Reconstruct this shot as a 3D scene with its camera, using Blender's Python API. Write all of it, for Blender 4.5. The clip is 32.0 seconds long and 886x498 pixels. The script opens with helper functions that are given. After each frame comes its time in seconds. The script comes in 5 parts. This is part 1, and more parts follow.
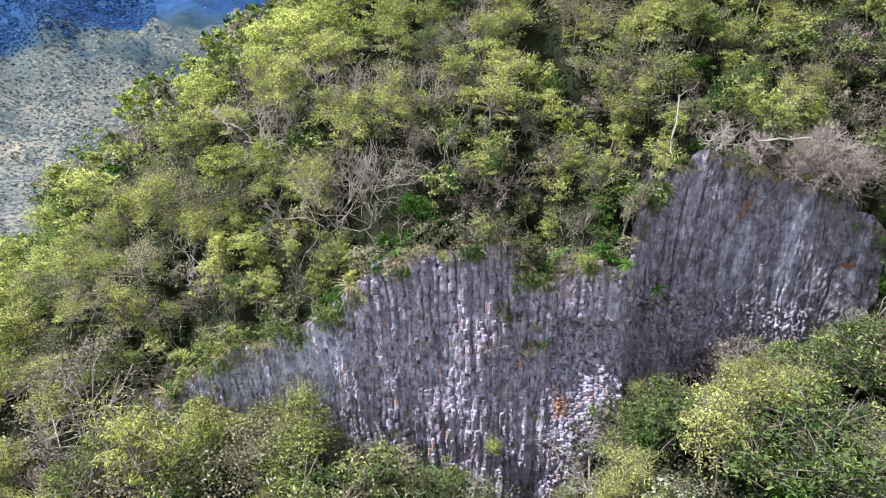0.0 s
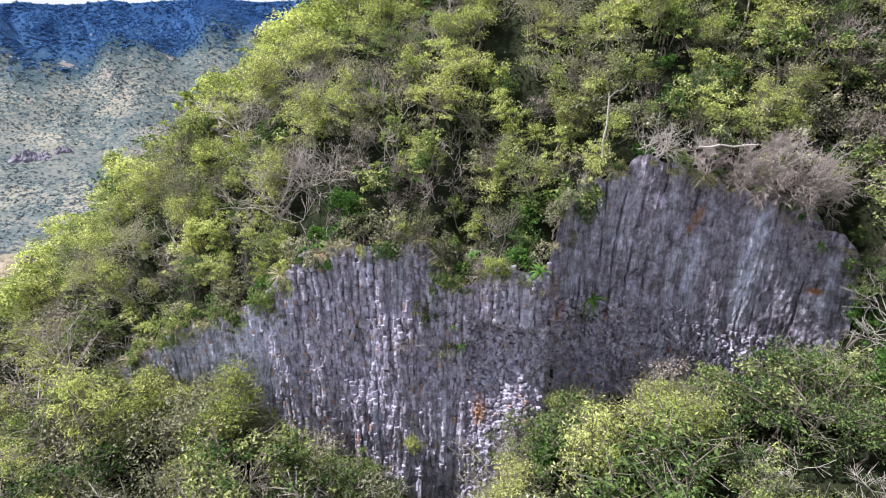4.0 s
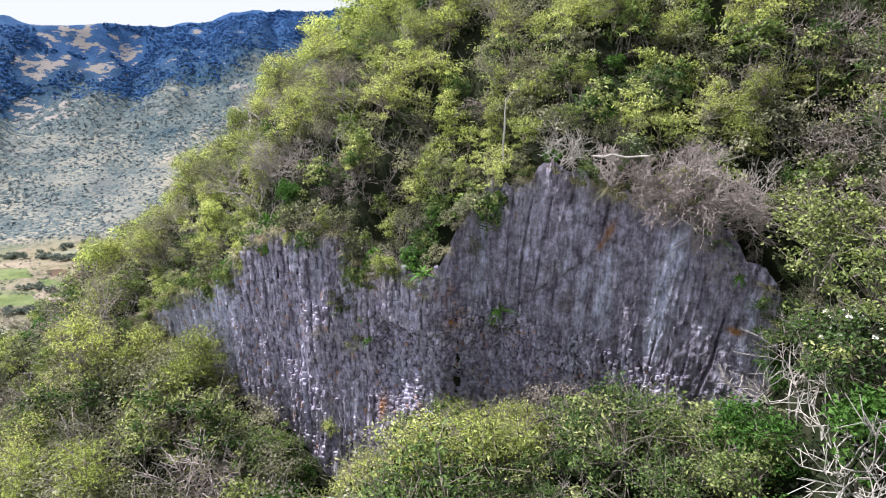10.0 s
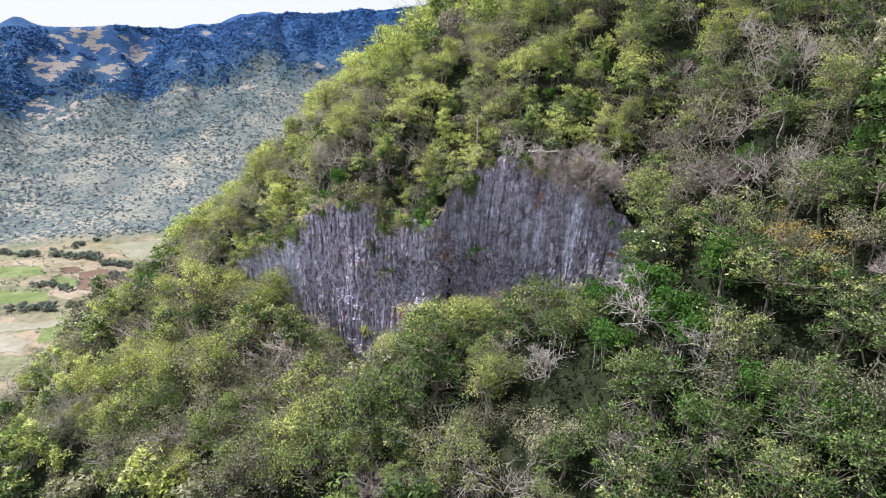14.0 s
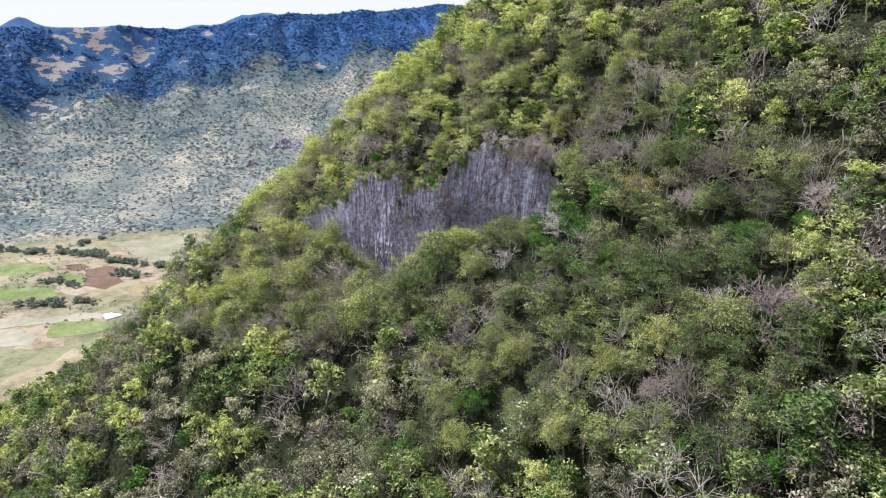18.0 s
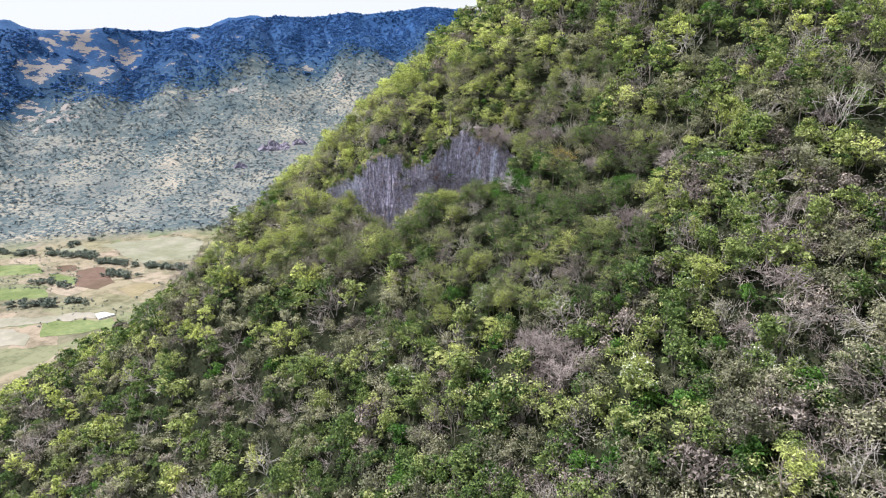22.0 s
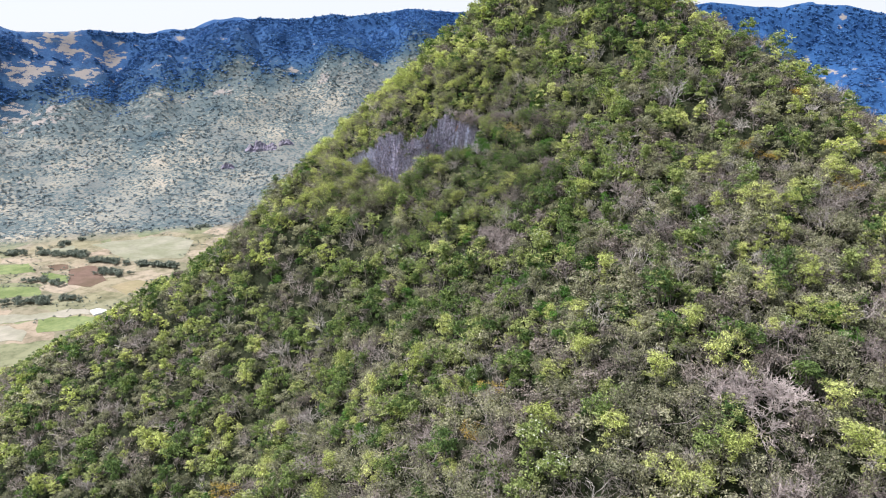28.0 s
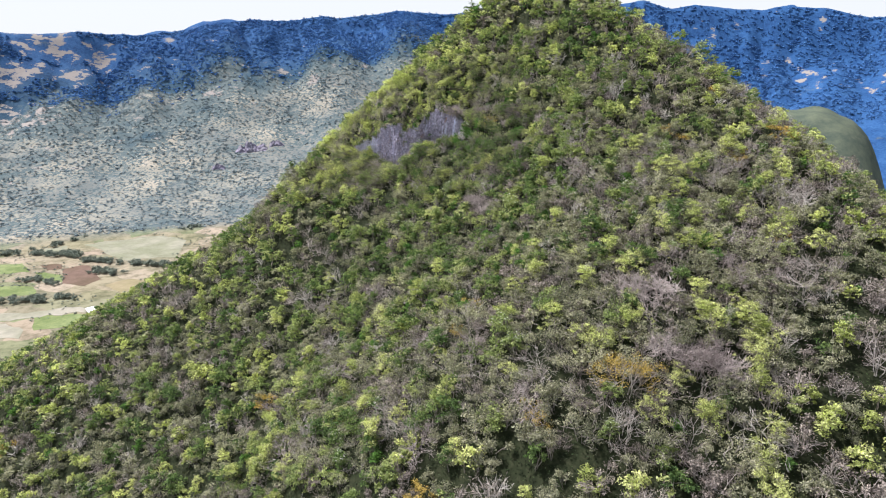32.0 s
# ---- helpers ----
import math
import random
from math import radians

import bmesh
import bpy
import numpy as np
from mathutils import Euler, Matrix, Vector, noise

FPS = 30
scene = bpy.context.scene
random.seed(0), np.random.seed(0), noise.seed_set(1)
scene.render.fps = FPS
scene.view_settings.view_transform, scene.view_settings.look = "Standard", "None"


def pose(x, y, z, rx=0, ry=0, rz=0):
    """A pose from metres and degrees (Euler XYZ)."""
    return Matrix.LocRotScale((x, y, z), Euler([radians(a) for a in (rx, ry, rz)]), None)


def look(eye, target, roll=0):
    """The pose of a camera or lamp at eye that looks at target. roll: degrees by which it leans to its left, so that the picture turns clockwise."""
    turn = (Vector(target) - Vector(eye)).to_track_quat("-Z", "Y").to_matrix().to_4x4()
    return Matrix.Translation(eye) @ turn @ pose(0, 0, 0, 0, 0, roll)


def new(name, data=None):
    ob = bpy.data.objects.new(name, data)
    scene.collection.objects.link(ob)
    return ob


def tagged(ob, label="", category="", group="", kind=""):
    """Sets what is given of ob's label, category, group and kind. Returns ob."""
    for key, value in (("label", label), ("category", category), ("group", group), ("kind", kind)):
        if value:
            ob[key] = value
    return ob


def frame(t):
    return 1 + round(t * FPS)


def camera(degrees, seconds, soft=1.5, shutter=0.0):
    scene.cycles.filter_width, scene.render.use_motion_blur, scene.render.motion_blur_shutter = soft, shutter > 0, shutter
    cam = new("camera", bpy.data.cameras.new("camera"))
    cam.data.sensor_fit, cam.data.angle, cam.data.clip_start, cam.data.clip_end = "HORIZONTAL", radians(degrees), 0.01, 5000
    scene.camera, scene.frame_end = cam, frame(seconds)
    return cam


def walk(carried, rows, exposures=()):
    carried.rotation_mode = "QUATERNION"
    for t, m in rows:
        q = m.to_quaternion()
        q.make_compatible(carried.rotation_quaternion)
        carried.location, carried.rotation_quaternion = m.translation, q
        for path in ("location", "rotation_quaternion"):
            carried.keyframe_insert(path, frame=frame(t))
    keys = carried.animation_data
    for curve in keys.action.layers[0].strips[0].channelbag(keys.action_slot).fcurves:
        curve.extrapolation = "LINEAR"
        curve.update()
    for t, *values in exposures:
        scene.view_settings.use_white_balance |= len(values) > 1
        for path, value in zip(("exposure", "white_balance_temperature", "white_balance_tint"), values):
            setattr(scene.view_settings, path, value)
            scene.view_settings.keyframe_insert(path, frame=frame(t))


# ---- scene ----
cam = camera(70.7, 32.0, 1.1)
METRES, EYE, TILT, LEAN, TURN = 200.0, 0.0, -16.8, 0.0, 0.0
ROWS = [
    (0.0, 0.0, 0.0, 0.0, 0.0, 0.0, -0.0),
    (0.5, 0.0073, 0.0001, -0.0001, 1.35, 0.0, -0.43),
    (1.0, 0.015, 0.0004, 0.0, 2.69, -0.0, -0.85),
    (1.5, 0.0227, 0.0005, -0.0001, 4.0, -0.06, -1.26),
    (2.0, 0.0303, 0.0008, 0.0, 5.35, -0.11, -1.68),
    (2.5, 0.0379, 0.0017, 0.0003, 6.68, -0.17, -2.09),
    (3.0, 0.0446, 0.0027, 0.0006, 8.15, -0.23, -2.53),
    (3.5, 0.0507, 0.0036, 0.0008, 9.74, -0.27, -3.01),
    (5.5, 0.0762, 0.0086, 0.002, 15.6, -0.48, -4.6),
    (6.0, 0.0829, 0.0105, 0.0025, 16.89, -0.55, -5.03),
    (6.5, 0.0897, 0.0126, 0.0033, 18.19, -0.71, -5.42),
    (7.0, 0.0964, 0.0149, 0.0042, 19.51, -0.88, -5.79),
    (7.5, 0.1032, 0.0175, 0.005, 20.82, -1.05, -6.18),
    (8.0, 0.1097, 0.02, 0.006, 22.22, -1.28, -6.52),
    (8.5, 0.1162, 0.0225, 0.0067, 23.99, -1.48, -7.04),
    (9.0, 0.1219, 0.0251, 0.0076, 25.99, -1.78, -7.51),
    (9.5, 0.1272, 0.0279, 0.0085, 27.9, -2.06, -7.99),
    (10.0, 0.1326, 0.0308, 0.0092, 29.63, -2.24, -8.46),
    (10.5, 0.1376, 0.0316, 0.0092, 30.3, -2.24, -8.67),
    (11.0, 0.1431, 0.0226, 0.0066, 30.25, -2.27, -8.66),
    (11.5, 0.1495, 0.0106, 0.0044, 30.14, -2.36, -8.58),
    (12.0, 0.1566, -0.0016, 0.0026, 30.16, -2.31, -8.57),
    (12.5, 0.1639, -0.0138, 0.0014, 30.19, -2.24, -8.6),
    (13.0, 0.1711, -0.0264, 0.0005, 30.17, -2.21, -8.61),
    (13.5, 0.1791, -0.0395, -0.0012, 30.2, -2.2, -8.67),
    (14.0, 0.1875, -0.0536, -0.0034, 30.21, -2.24, -8.68),
    (14.5, 0.1962, -0.0686, -0.0059, 30.17, -2.26, -8.72),
    (16.5, 0.2337, -0.1317, -0.0172, 30.15, -2.17, -8.81),
    (17.0, 0.2439, -0.1481, -0.0211, 30.16, -2.2, -8.82),
    (17.5, 0.2541, -0.1652, -0.0249, 30.15, -2.2, -8.8),
    (18.0, 0.2645, -0.1824, -0.0288, 30.18, -2.2, -8.77),
    (18.5, 0.275, -0.1998, -0.0328, 30.19, -2.18, -8.79),
    (19.0, 0.2854, -0.2171, -0.0366, 30.18, -2.17, -8.74),
    (19.5, 0.2959, -0.2342, -0.0408, 30.18, -2.13, -8.79),
    (20.0, 0.3064, -0.2513, -0.0452, 30.13, -2.06, -8.8),
    (20.5, 0.317, -0.2683, -0.0496, 30.06, -2.01, -8.75),
    (21.0, 0.3272, -0.2854, -0.0535, 29.84, -2.01, -8.68),
    (21.5, 0.3376, -0.3024, -0.0584, 29.46, -1.88, -8.6),
    (22.0, 0.3477, -0.3199, -0.0626, 29.03, -1.85, -8.46),
    (22.5, 0.3579, -0.3371, -0.0669, 28.7, -1.83, -8.33),
    (23.0, 0.3677, -0.3545, -0.0717, 28.5, -1.8, -8.27),
    (23.5, 0.3778, -0.3724, -0.0765, 28.38, -1.82, -8.21),
    (24.0, 0.3888, -0.391, -0.0814, 28.33, -1.88, -8.13),
    (24.5, 0.3995, -0.4098, -0.0869, 28.27, -1.82, -8.15),
    (25.0, 0.41, -0.4288, -0.0922, 28.2, -1.81, -8.1),
    (25.5, 0.4209, -0.4474, -0.0976, 28.17, -1.77, -8.08),
    (27.5, 0.463, -0.5217, -0.1192, 27.8, -1.61, -8.01),
    (28.0, 0.4736, -0.5407, -0.1247, 27.67, -1.57, -7.97),
    (28.5, 0.4841, -0.5597, -0.13, 27.54, -1.52, -7.94),
    (29.0, 0.4944, -0.5788, -0.1356, 27.41, -1.48, -7.91),
    (29.5, 0.5047, -0.5978, -0.1411, 27.29, -1.43, -7.87),
    (30.0, 0.5152, -0.6168, -0.1465, 27.16, -1.4, -7.84),
    (30.5, 0.5256, -0.6359, -0.1521, 27.05, -1.39, -7.8),
    (31.0, 0.5358, -0.6551, -0.1575, 26.94, -1.36, -7.76),
    (31.5, 0.546, -0.6742, -0.1631, 26.82, -1.34, -7.73),
    (32.0, 0.5561, -0.6933, -0.1687, 26.7, -1.31, -7.7),
]
walk(cam, [(t, pose(0, 0, EYE, TILT, LEAN, TURN) @ pose(METRES * x, METRES * y, METRES * z, 90 + pitch, roll, yaw)) for t, x, y, z, yaw, pitch, roll in ROWS])

# ---- world, sun ----
SUN_TO = Vector((-0.54, -0.07, 0.84)).normalized()
world = bpy.data.worlds.new("sky")
scene.world = world
world.use_nodes = True
wn, wl = world.node_tree.nodes, world.node_tree.links
wn.clear()
w_out = wn.new("ShaderNodeOutputWorld")
w_bg = wn.new("ShaderNodeBackground")
w_sky = wn.new("ShaderNodeTexSky")
w_sky.sky_type = "NISHITA"
w_sky.sun_disc = False
w_sky.sun_elevation = math.asin(SUN_TO.z)
w_sky.sun_rotation = math.atan2(SUN_TO.x, SUN_TO.y)
w_sky.air_density, w_sky.dust_density, w_sky.ozone_density = 1.0, 1.2, 1.0
w_co = wn.new("ShaderNodeTexCoord")
w_map = wn.new("ShaderNodeMapping")
w_map.inputs["Scale"].default_value = (1.0, 1.0, 5.0)
w_noise = wn.new("ShaderNodeTexNoise")
w_noise.inputs["Scale"].default_value = 2.2
w_noise.inputs["Detail"].default_value = 6.0
w_ramp = wn.new("ShaderNodeValToRGB")
w_ramp.color_ramp.elements[0].position, w_ramp.color_ramp.elements[1].position = 0.40, 0.60
w_up = wn.new("ShaderNodeSeparateXYZ")
w_bank = wn.new("ShaderNodeMapRange")
w_bank.inputs["From Min"].default_value, w_bank.inputs["From Max"].default_value = 0.10, 0.34
w_bank.inputs["To Min"].default_value, w_bank.inputs["To Max"].default_value = 0.86, 0.0
w_most = wn.new("ShaderNodeMath")
w_most.operation = "MAXIMUM"
w_mix = wn.new("ShaderNodeMixRGB")
w_mix.inputs["Color2"].default_value = (11.2, 11.6, 12.4, 1)
wl.new(w_co.outputs["Generated"], w_map.inputs["Vector"])
wl.new(w_map.outputs["Vector"], w_noise.inputs["Vector"])
wl.new(w_noise.outputs["Fac"], w_ramp.inputs["Fac"])
wl.new(w_co.outputs["Generated"], w_up.inputs[0])
wl.new(w_up.outputs["Z"], w_bank.inputs["Value"])
wl.new(w_ramp.outputs["Color"], w_most.inputs[0])
wl.new(w_bank.outputs[0], w_most.inputs[1])
wl.new(w_most.outputs[0], w_mix.inputs["Fac"])
wl.new(w_sky.outputs["Color"], w_mix.inputs["Color1"])
wl.new(w_mix.outputs["Color"], w_bg.inputs["Color"])
w_bg.inputs["Strength"].default_value = 0.052
wl.new(w_bg.outputs["Background"], w_out.inputs["Surface"])

sun_data = bpy.data.lights.new("sun", "SUN")
sun_data.energy, sun_data.angle, sun_data.color = 5.0, radians(0.8), (1.0, 0.965, 0.975)
sun = new("sun", sun_data)
sun.matrix_world = look(SUN_TO * 300, (0, 0, 0))
scene.view_settings.exposure = 0.78

# ---- numbers of the plan ----
rng = np.random.default_rng(7)


def lattice(ix, iy, seed):
    n = (ix.astype(np.int64) * 374761393 + iy.astype(np.int64) * 668265263 + seed * 1274126177) & 0x7FFFFFFF
    n = ((n ^ (n >> 13)) * 1103515245) & 0x7FFFFFFF
    n = (n ^ (n >> 16)) * 12820163 & 0x7FFFFFFF
    return (n & 0xFFFFFF) / float(0xFFFFFF)


def vnoise(x, y, scale, seed=0, octaves=3):
    """Smooth value noise between -1 and 1."""
    x, y = np.asarray(x, float) / scale, np.asarray(y, float) / scale
    total, amp, norm = 0.0, 1.0, 0.0
    for o in range(octaves):
        ix, iy = np.floor(x), np.floor(y)
        fx, fy = x - ix, y - iy
        fx, fy = fx * fx * (3 - 2 * fx), fy * fy * (3 - 2 * fy)
        a, b = lattice(ix, iy, seed + o), lattice(ix + 1, iy, seed + o)
        c, d = lattice(ix, iy + 1, seed + o), lattice(ix + 1, iy + 1, seed + o)
        total = total + amp * ((a * (1 - fx) + b * fx) * (1 - fy) + (c * (1 - fx) + d * fx) * fy)
        norm += amp
        amp, x, y = amp * 0.5, x * 2.03, y * 2.03
    return 2 * total / norm - 1


def smooth(a, b, v):
    t = np.clip((v - a) / (b - a), 0, 1)
    return t * t * (3 - 2 * t)


# the cliff: its line in plan, its upper and its lower edge, by x
CLIFF_X = [-22, -18.4, -13.1, -9.3, -6.1, -3, 0, 3.6, 5.2, 6.4, 7.7, 9.4, 10.3, 10.9, 11.9, 15.2, 17.1, 20, 24, 26, 28]
CLIFF_Y = [35.2, 34.5, 34.0, 33.9, 33.7, 33.4, 33.3, 33.1, 33.5, 33.2, 32.8, 32.7, 33.0, 34.6, 35.8, 36.3, 36.5, 36.7, 36.6, 36.0, 35.6]
CLIFF_TOP = [-21.0, -20.6, -17.0, -15.7, -13.6, -10.8, -10.4, -10.0, -12.0, -12.2, -10.9, -11.1, -11.0, -8.9, -6.8, -5.4, -5.9, -6.8, -7.8, -10.0, -13.0]
CLIFF_BOT = [-21.6, -21.4, -21.2, -21.8, -22.2, -22.8, -23.6, -25.2, -25.4, -25.4, -25.0, -21.0, -20.6, -20.2, -19.6, -18.2, -17.8, -17.2, -15.6, -14.0, -13.5]


def cliff_y(x):
    return np.interp(x, CLIFF_X, CLIFF_Y)


def cliff_top(x):
    return np.interp(x, CLIFF_X, CLIFF_TOP)


def cliff_bot(x):
    return np.interp(x, CLIFF_X, CLIFF_BOT)


APEX = (24.8, 104.1, 43.3)
VALLEY = -520.0


def canopy(x, y):
    """Height of the tree tops on the near hill."""
    dx, dy = x - APEX[0], y - APEX[1]
    r = np.sqrt(dx * dx + dy * dy) + 1e-6
    th = np.arctan2(dy, dx)
    s = 2.054 + 0.047 * np.cos(th) + 1.974 * np.sin(th) - 0.746 * np.cos(2 * th) + 0.197 * np.sin(2 * th)
    s = np.clip(s, 0.45, 0.98)
    rr = np.sqrt(r * r + 12.2 ** 2) - 12.2
    rr = np.where(rr > 125, 125 + 0.8 * (rr - 125), rr)
    rr = np.where(rr > 165, 165 + 0.72 * (rr - 165), rr)
    z = APEX[2] - s * rr
    d = y - 34
    k = 1 / (1 + np.exp(-np.clip(d / 1.2, -40, 40)))
    z = z + 11.3 * np.exp(-((x - 1.4) / 24.2) ** 4) * k * np.exp(-np.clip(d, 0, 500) / 25.4)
    for cx, cy, wide, up in ((81.4, -46.3, 45, 17.8), (-58, 45, 27, -8.0), (-22, 41, 8, 1.6), (-26, 12, 10, 4.0), (118, 42, 25, 2.0), (62, 82, 15, 1.5), (7, 25, 7, -2.5), (-40, -12, 12, -3.0), (-66, 24, 13, -2.8), (-78, 32, 16, -3.0), (-110, 27, 28, -4.5), (-39, 34, 9, 6.0), (-47, 23, 8, 4.0), (-18, 70, 14, -4.5), (90, 60, 14, 3.0), (-168, -18, 25, -5.0)):
        z = z + up * np.exp(-((x - cx) ** 2 + (y - cy) ** 2) / wide ** 2)
    return z


# by bearing: tangent of the skyline and of the foot of the pine mountains, seen from the path's end
RIDGE_AZ = [-60, -30, -6.0, -4.3, -2.4, -0.2, 2.1, 3.7, 6.8, 8.9, 10.5, 20, 27.7, 31.8, 34.7, 36.6, 37.8, 39.4, 41.8, 44.0, 45.8, 48.0, 51.5, 52.7, 54.9, 56.2, 58.0, 61.6, 90, 130]
RIDGE_UP = [.05, .055, .0618, .065, .0746, .0783, .0749, .0774, .0858, .0802, .090, .086, .0785, .0815, .0764, .0713, .0742, .0707, .0639, .0678, .0611, .055, .0441, .0415, .0451, .0481, .0451, .0401, .045, .05]
FOOT_AZ = [-60, 0, 14, 31.8, 36.7, 41.5, 46.2, 50.7, 54.8, 58.8, 64, 130]
FOOT_UP = [-.05, -.03, .02, .032, .019, .015, -.003, -.024, -.031, -.044, -.052, -.05]


def bearing(x, y):
    dx, dy = x - 100, y + 120
    return np.hypot(dx, dy), np.degrees(np.arctan2(-dx, dy))


def far_land(x, y):
    """Valley floor, the long slope beyond it up to a crest, and the mountains behind."""
    r, az = bearing(x, y)
    up, foot = np.interp(az, RIDGE_AZ, RIDGE_UP), np.interp(az, FOOT_AZ, FOOT_UP)
    k1, k2 = np.clip((r - 2150) / 1550, 0, 1), np.clip((r - 3700) / 550, 0, 1)
    z = np.where(r < 2150, VALLEY, 6 + r * (-0.2447 + (foot + 0.2447) * k1 + (up - foot) * k2))
    # spurs and gullies that run down the slopes, smaller towards the skyline
    hold = 1 - 0.9 * np.exp(-((r - 4250) / 110) ** 2)
    rough = smooth(2150, 3000, r) * hold
    bend = 1.6 * vnoise(x, y, 700, 19, 2)
    ridge = np.abs(vnoise((az + bend) * 62, r * 0.30, 260, 21, 3))
    spur_of = np.abs(vnoise((az + 0.5 * bend) * 40, r * 0.18, 300, 27, 2))
    z = z + (0.2 * rough + 0.8 * smooth(3300, 3800, r) * hold) * (170 * ridge - 50 + 230 * spur_of - 75)
    z = z + rough * (26 * vnoise(x, y, 420, 3) + 12 * vnoise(x, y, 110, 5))
    z = z * (1 - smooth(4350, 4800, r)) - 300 * smooth(4350, 4800, r)
    # a grassy spur behind the hill
    sx, sy = x - 110, y - 1480
    return z + 465 * np.exp(-(np.abs(sx) / 260) ** 5) * np.exp(-(sy / 380) ** 2) * (0.94 + 0.06 * vnoise(x, y, 120, 61))


def pine_share(x, y):
    """How much of the ground is under mountain pine woods, 0 to 1."""
    r, az = bearing(x, y)
    climb = r + 230 * vnoise(x, y, 380, 71, 4)
    west = 0.34 * smooth(3100, 3560, climb) + 0.66 * smooth(3580, 3800, climb)
    east = smooth(1950, 2300, r) * smooth(16, 8, az)
    spur = np.exp(-(np.abs(x - 110) / 340) ** 6) * np.exp(-((y - 1480) / 560) ** 4)
    return np.clip(west + east, 0, 1) * (1 - spur)


def haze_share(x, y):
    """How far up the mountains a place lies, 0 to 1: weighs the painted haze blue."""
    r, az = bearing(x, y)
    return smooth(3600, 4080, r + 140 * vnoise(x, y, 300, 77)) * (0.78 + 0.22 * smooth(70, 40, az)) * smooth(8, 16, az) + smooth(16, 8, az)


# cleared pasture in the mountain woods: middle and breadth
CLEARINGS = [(-3450, 2080, 106), (-3371, 2104, 67), (-3343, 1890, 79), (-3380, 1761, 100), (-3253, 2009, 101), (-3300, 2217, 97), (-3029, 2256, 50), (-2964, 2415, 50), (-3104, 2528, 52), (-2844, 2586, 36), (-3515, 1982, 114), (-2988, 1613, 145), (-3185, 1606, 101), (-2475, 2248, 76), (-2382, 2315, 57), (-2460, 2621, 54), (-2359, 2641, 60), (-2076, 2580, 69), (-1990, 2587, 56), (-1945, 2549, 30), (-1927, 2839, 45), (-2249, 2291, 30), (-382, 3977, 33), (-280, 3966, 37), (18, 3852, 47), (136, 3911, 36), (230, 3784, 92), (268, 3694, 62), (349, 3768, 42), (261, 4060, 30), (507, 3658, 103), (-163, 4046, 30)]


def open_land(x, y):
    """Where the mountain woods are cleared: more to the west, less to the east."""
    r, az = bearing(x, y)
    v = -0.07 + 0.03 * smooth(48, 56, az) - 0.01 * smooth(20, 5, az) - 0.06 * smooth(3000, 2800, r)
    spot = x * 0
    for cx, cy, wide in CLEARINGS:
        spot = np.maximum(spot, np.exp(-((x - cx) ** 2 + (y - cy) ** 2) / (0.85 * wide) ** 2))
    return v + 0.165 * spot


def ground_z(x, y):
    x, y = np.asarray(x, float), np.asarray(y, float)
    hill = canopy(x, y) - 3.7 + 0.7 * vnoise(x, y, 9, 11) + 0.25 * vnoise(x, y, 2.5, 13)
    # the rock face: a shelf above, a foot below
    d = y - cliff_y(x) - 1.1
    w = smooth(-24, -17, x) * smooth(30, 25.5, x)
    above = cliff_top(x) + 0.7 + 0.95 * d + 0.3 * vnoise(x, y, 2, 17)
    below = cliff_bot(x) - 0.6 + 0.35 * d
    near_up = w * smooth(13, 3, d) * (d > 0)
    near_dn = w * smooth(-14, -4, d) * (d <= 0)
    hill = hill * (1 - near_up - near_dn) + above * near_up + below * near_dn
    far = far_land(x, y)
    k = 18.0
    return np.where(hill - far > 60, hill, np.where(far - hill > 60, far, 0.5 * (hill + far + np.sqrt((hill - far) ** 2 + k * k))))


# ---- mesh makers ----
def mesh_np(name, verts, faces, mats=(), smooth_shade=False):
    """A mesh from arrays: verts (n, 3), faces (m, 3) or (m, 4)."""
    me = bpy.data.meshes.new(name)
    verts = np.ascontiguousarray(verts, np.float32)
    faces = np.ascontiguousarray(faces, np.int32)
    m, k = faces.shape
    me.vertices.add(len(verts))
    me.vertices.foreach_set("co", verts.ravel())
    me.loops.add(m * k)
    me.loops.foreach_set("vertex_index", faces.ravel())
    me.polygons.add(m)
    me.polygons.foreach_set("loop_start", np.arange(0, m * k, k, dtype=np.int32))
    me.polygons.foreach_set("use_smooth", np.full(m, smooth_shade, bool))
    for mat in mats:
        me.materials.append(mat)
    me.update(calc_edges=True)
    return me


def child(name, mesh, parent, label=""):
    ob = new(name, mesh)
    ob.parent = parent
    return tagged(ob, label) if label else ob


# ---- materials ----
def material(name, rough=0.8):
    m = bpy.data.materials.new(name)
    m.use_nodes = True
    nt = m.node_tree
    b = nt.nodes["Principled BSDF"]
    b.inputs["Roughness"].default_value = rough
    b.inputs["Specular IOR Level"].default_value = 0.12 if rough > 0.8 else 0.35
    return m, nt, nt.nodes, nt.links, b


def ramp(nodes, stops, mode="LINEAR"):
    n = nodes.new("ShaderNodeValToRGB")
    n.color_ramp.interpolation = mode
    e = n.color_ramp.elements
    while len(e) < len(stops):
        e.new(0.5)
    for el, (p, c) in zip(e, stops):
        el.position, el.color = p, (*c, 1)
    return n


def tex_noise(nodes, links, vec, scale, detail=4.0, rough=0.55):
    n = nodes.new("ShaderNodeTexNoise")
    n.inputs["Scale"].default_value, n.inputs["Detail"].default_value, n.inputs["Roughness"].default_value = scale, detail, rough
    if vec is not None:
        links.new(vec, n.inputs["Vector"])
    return n


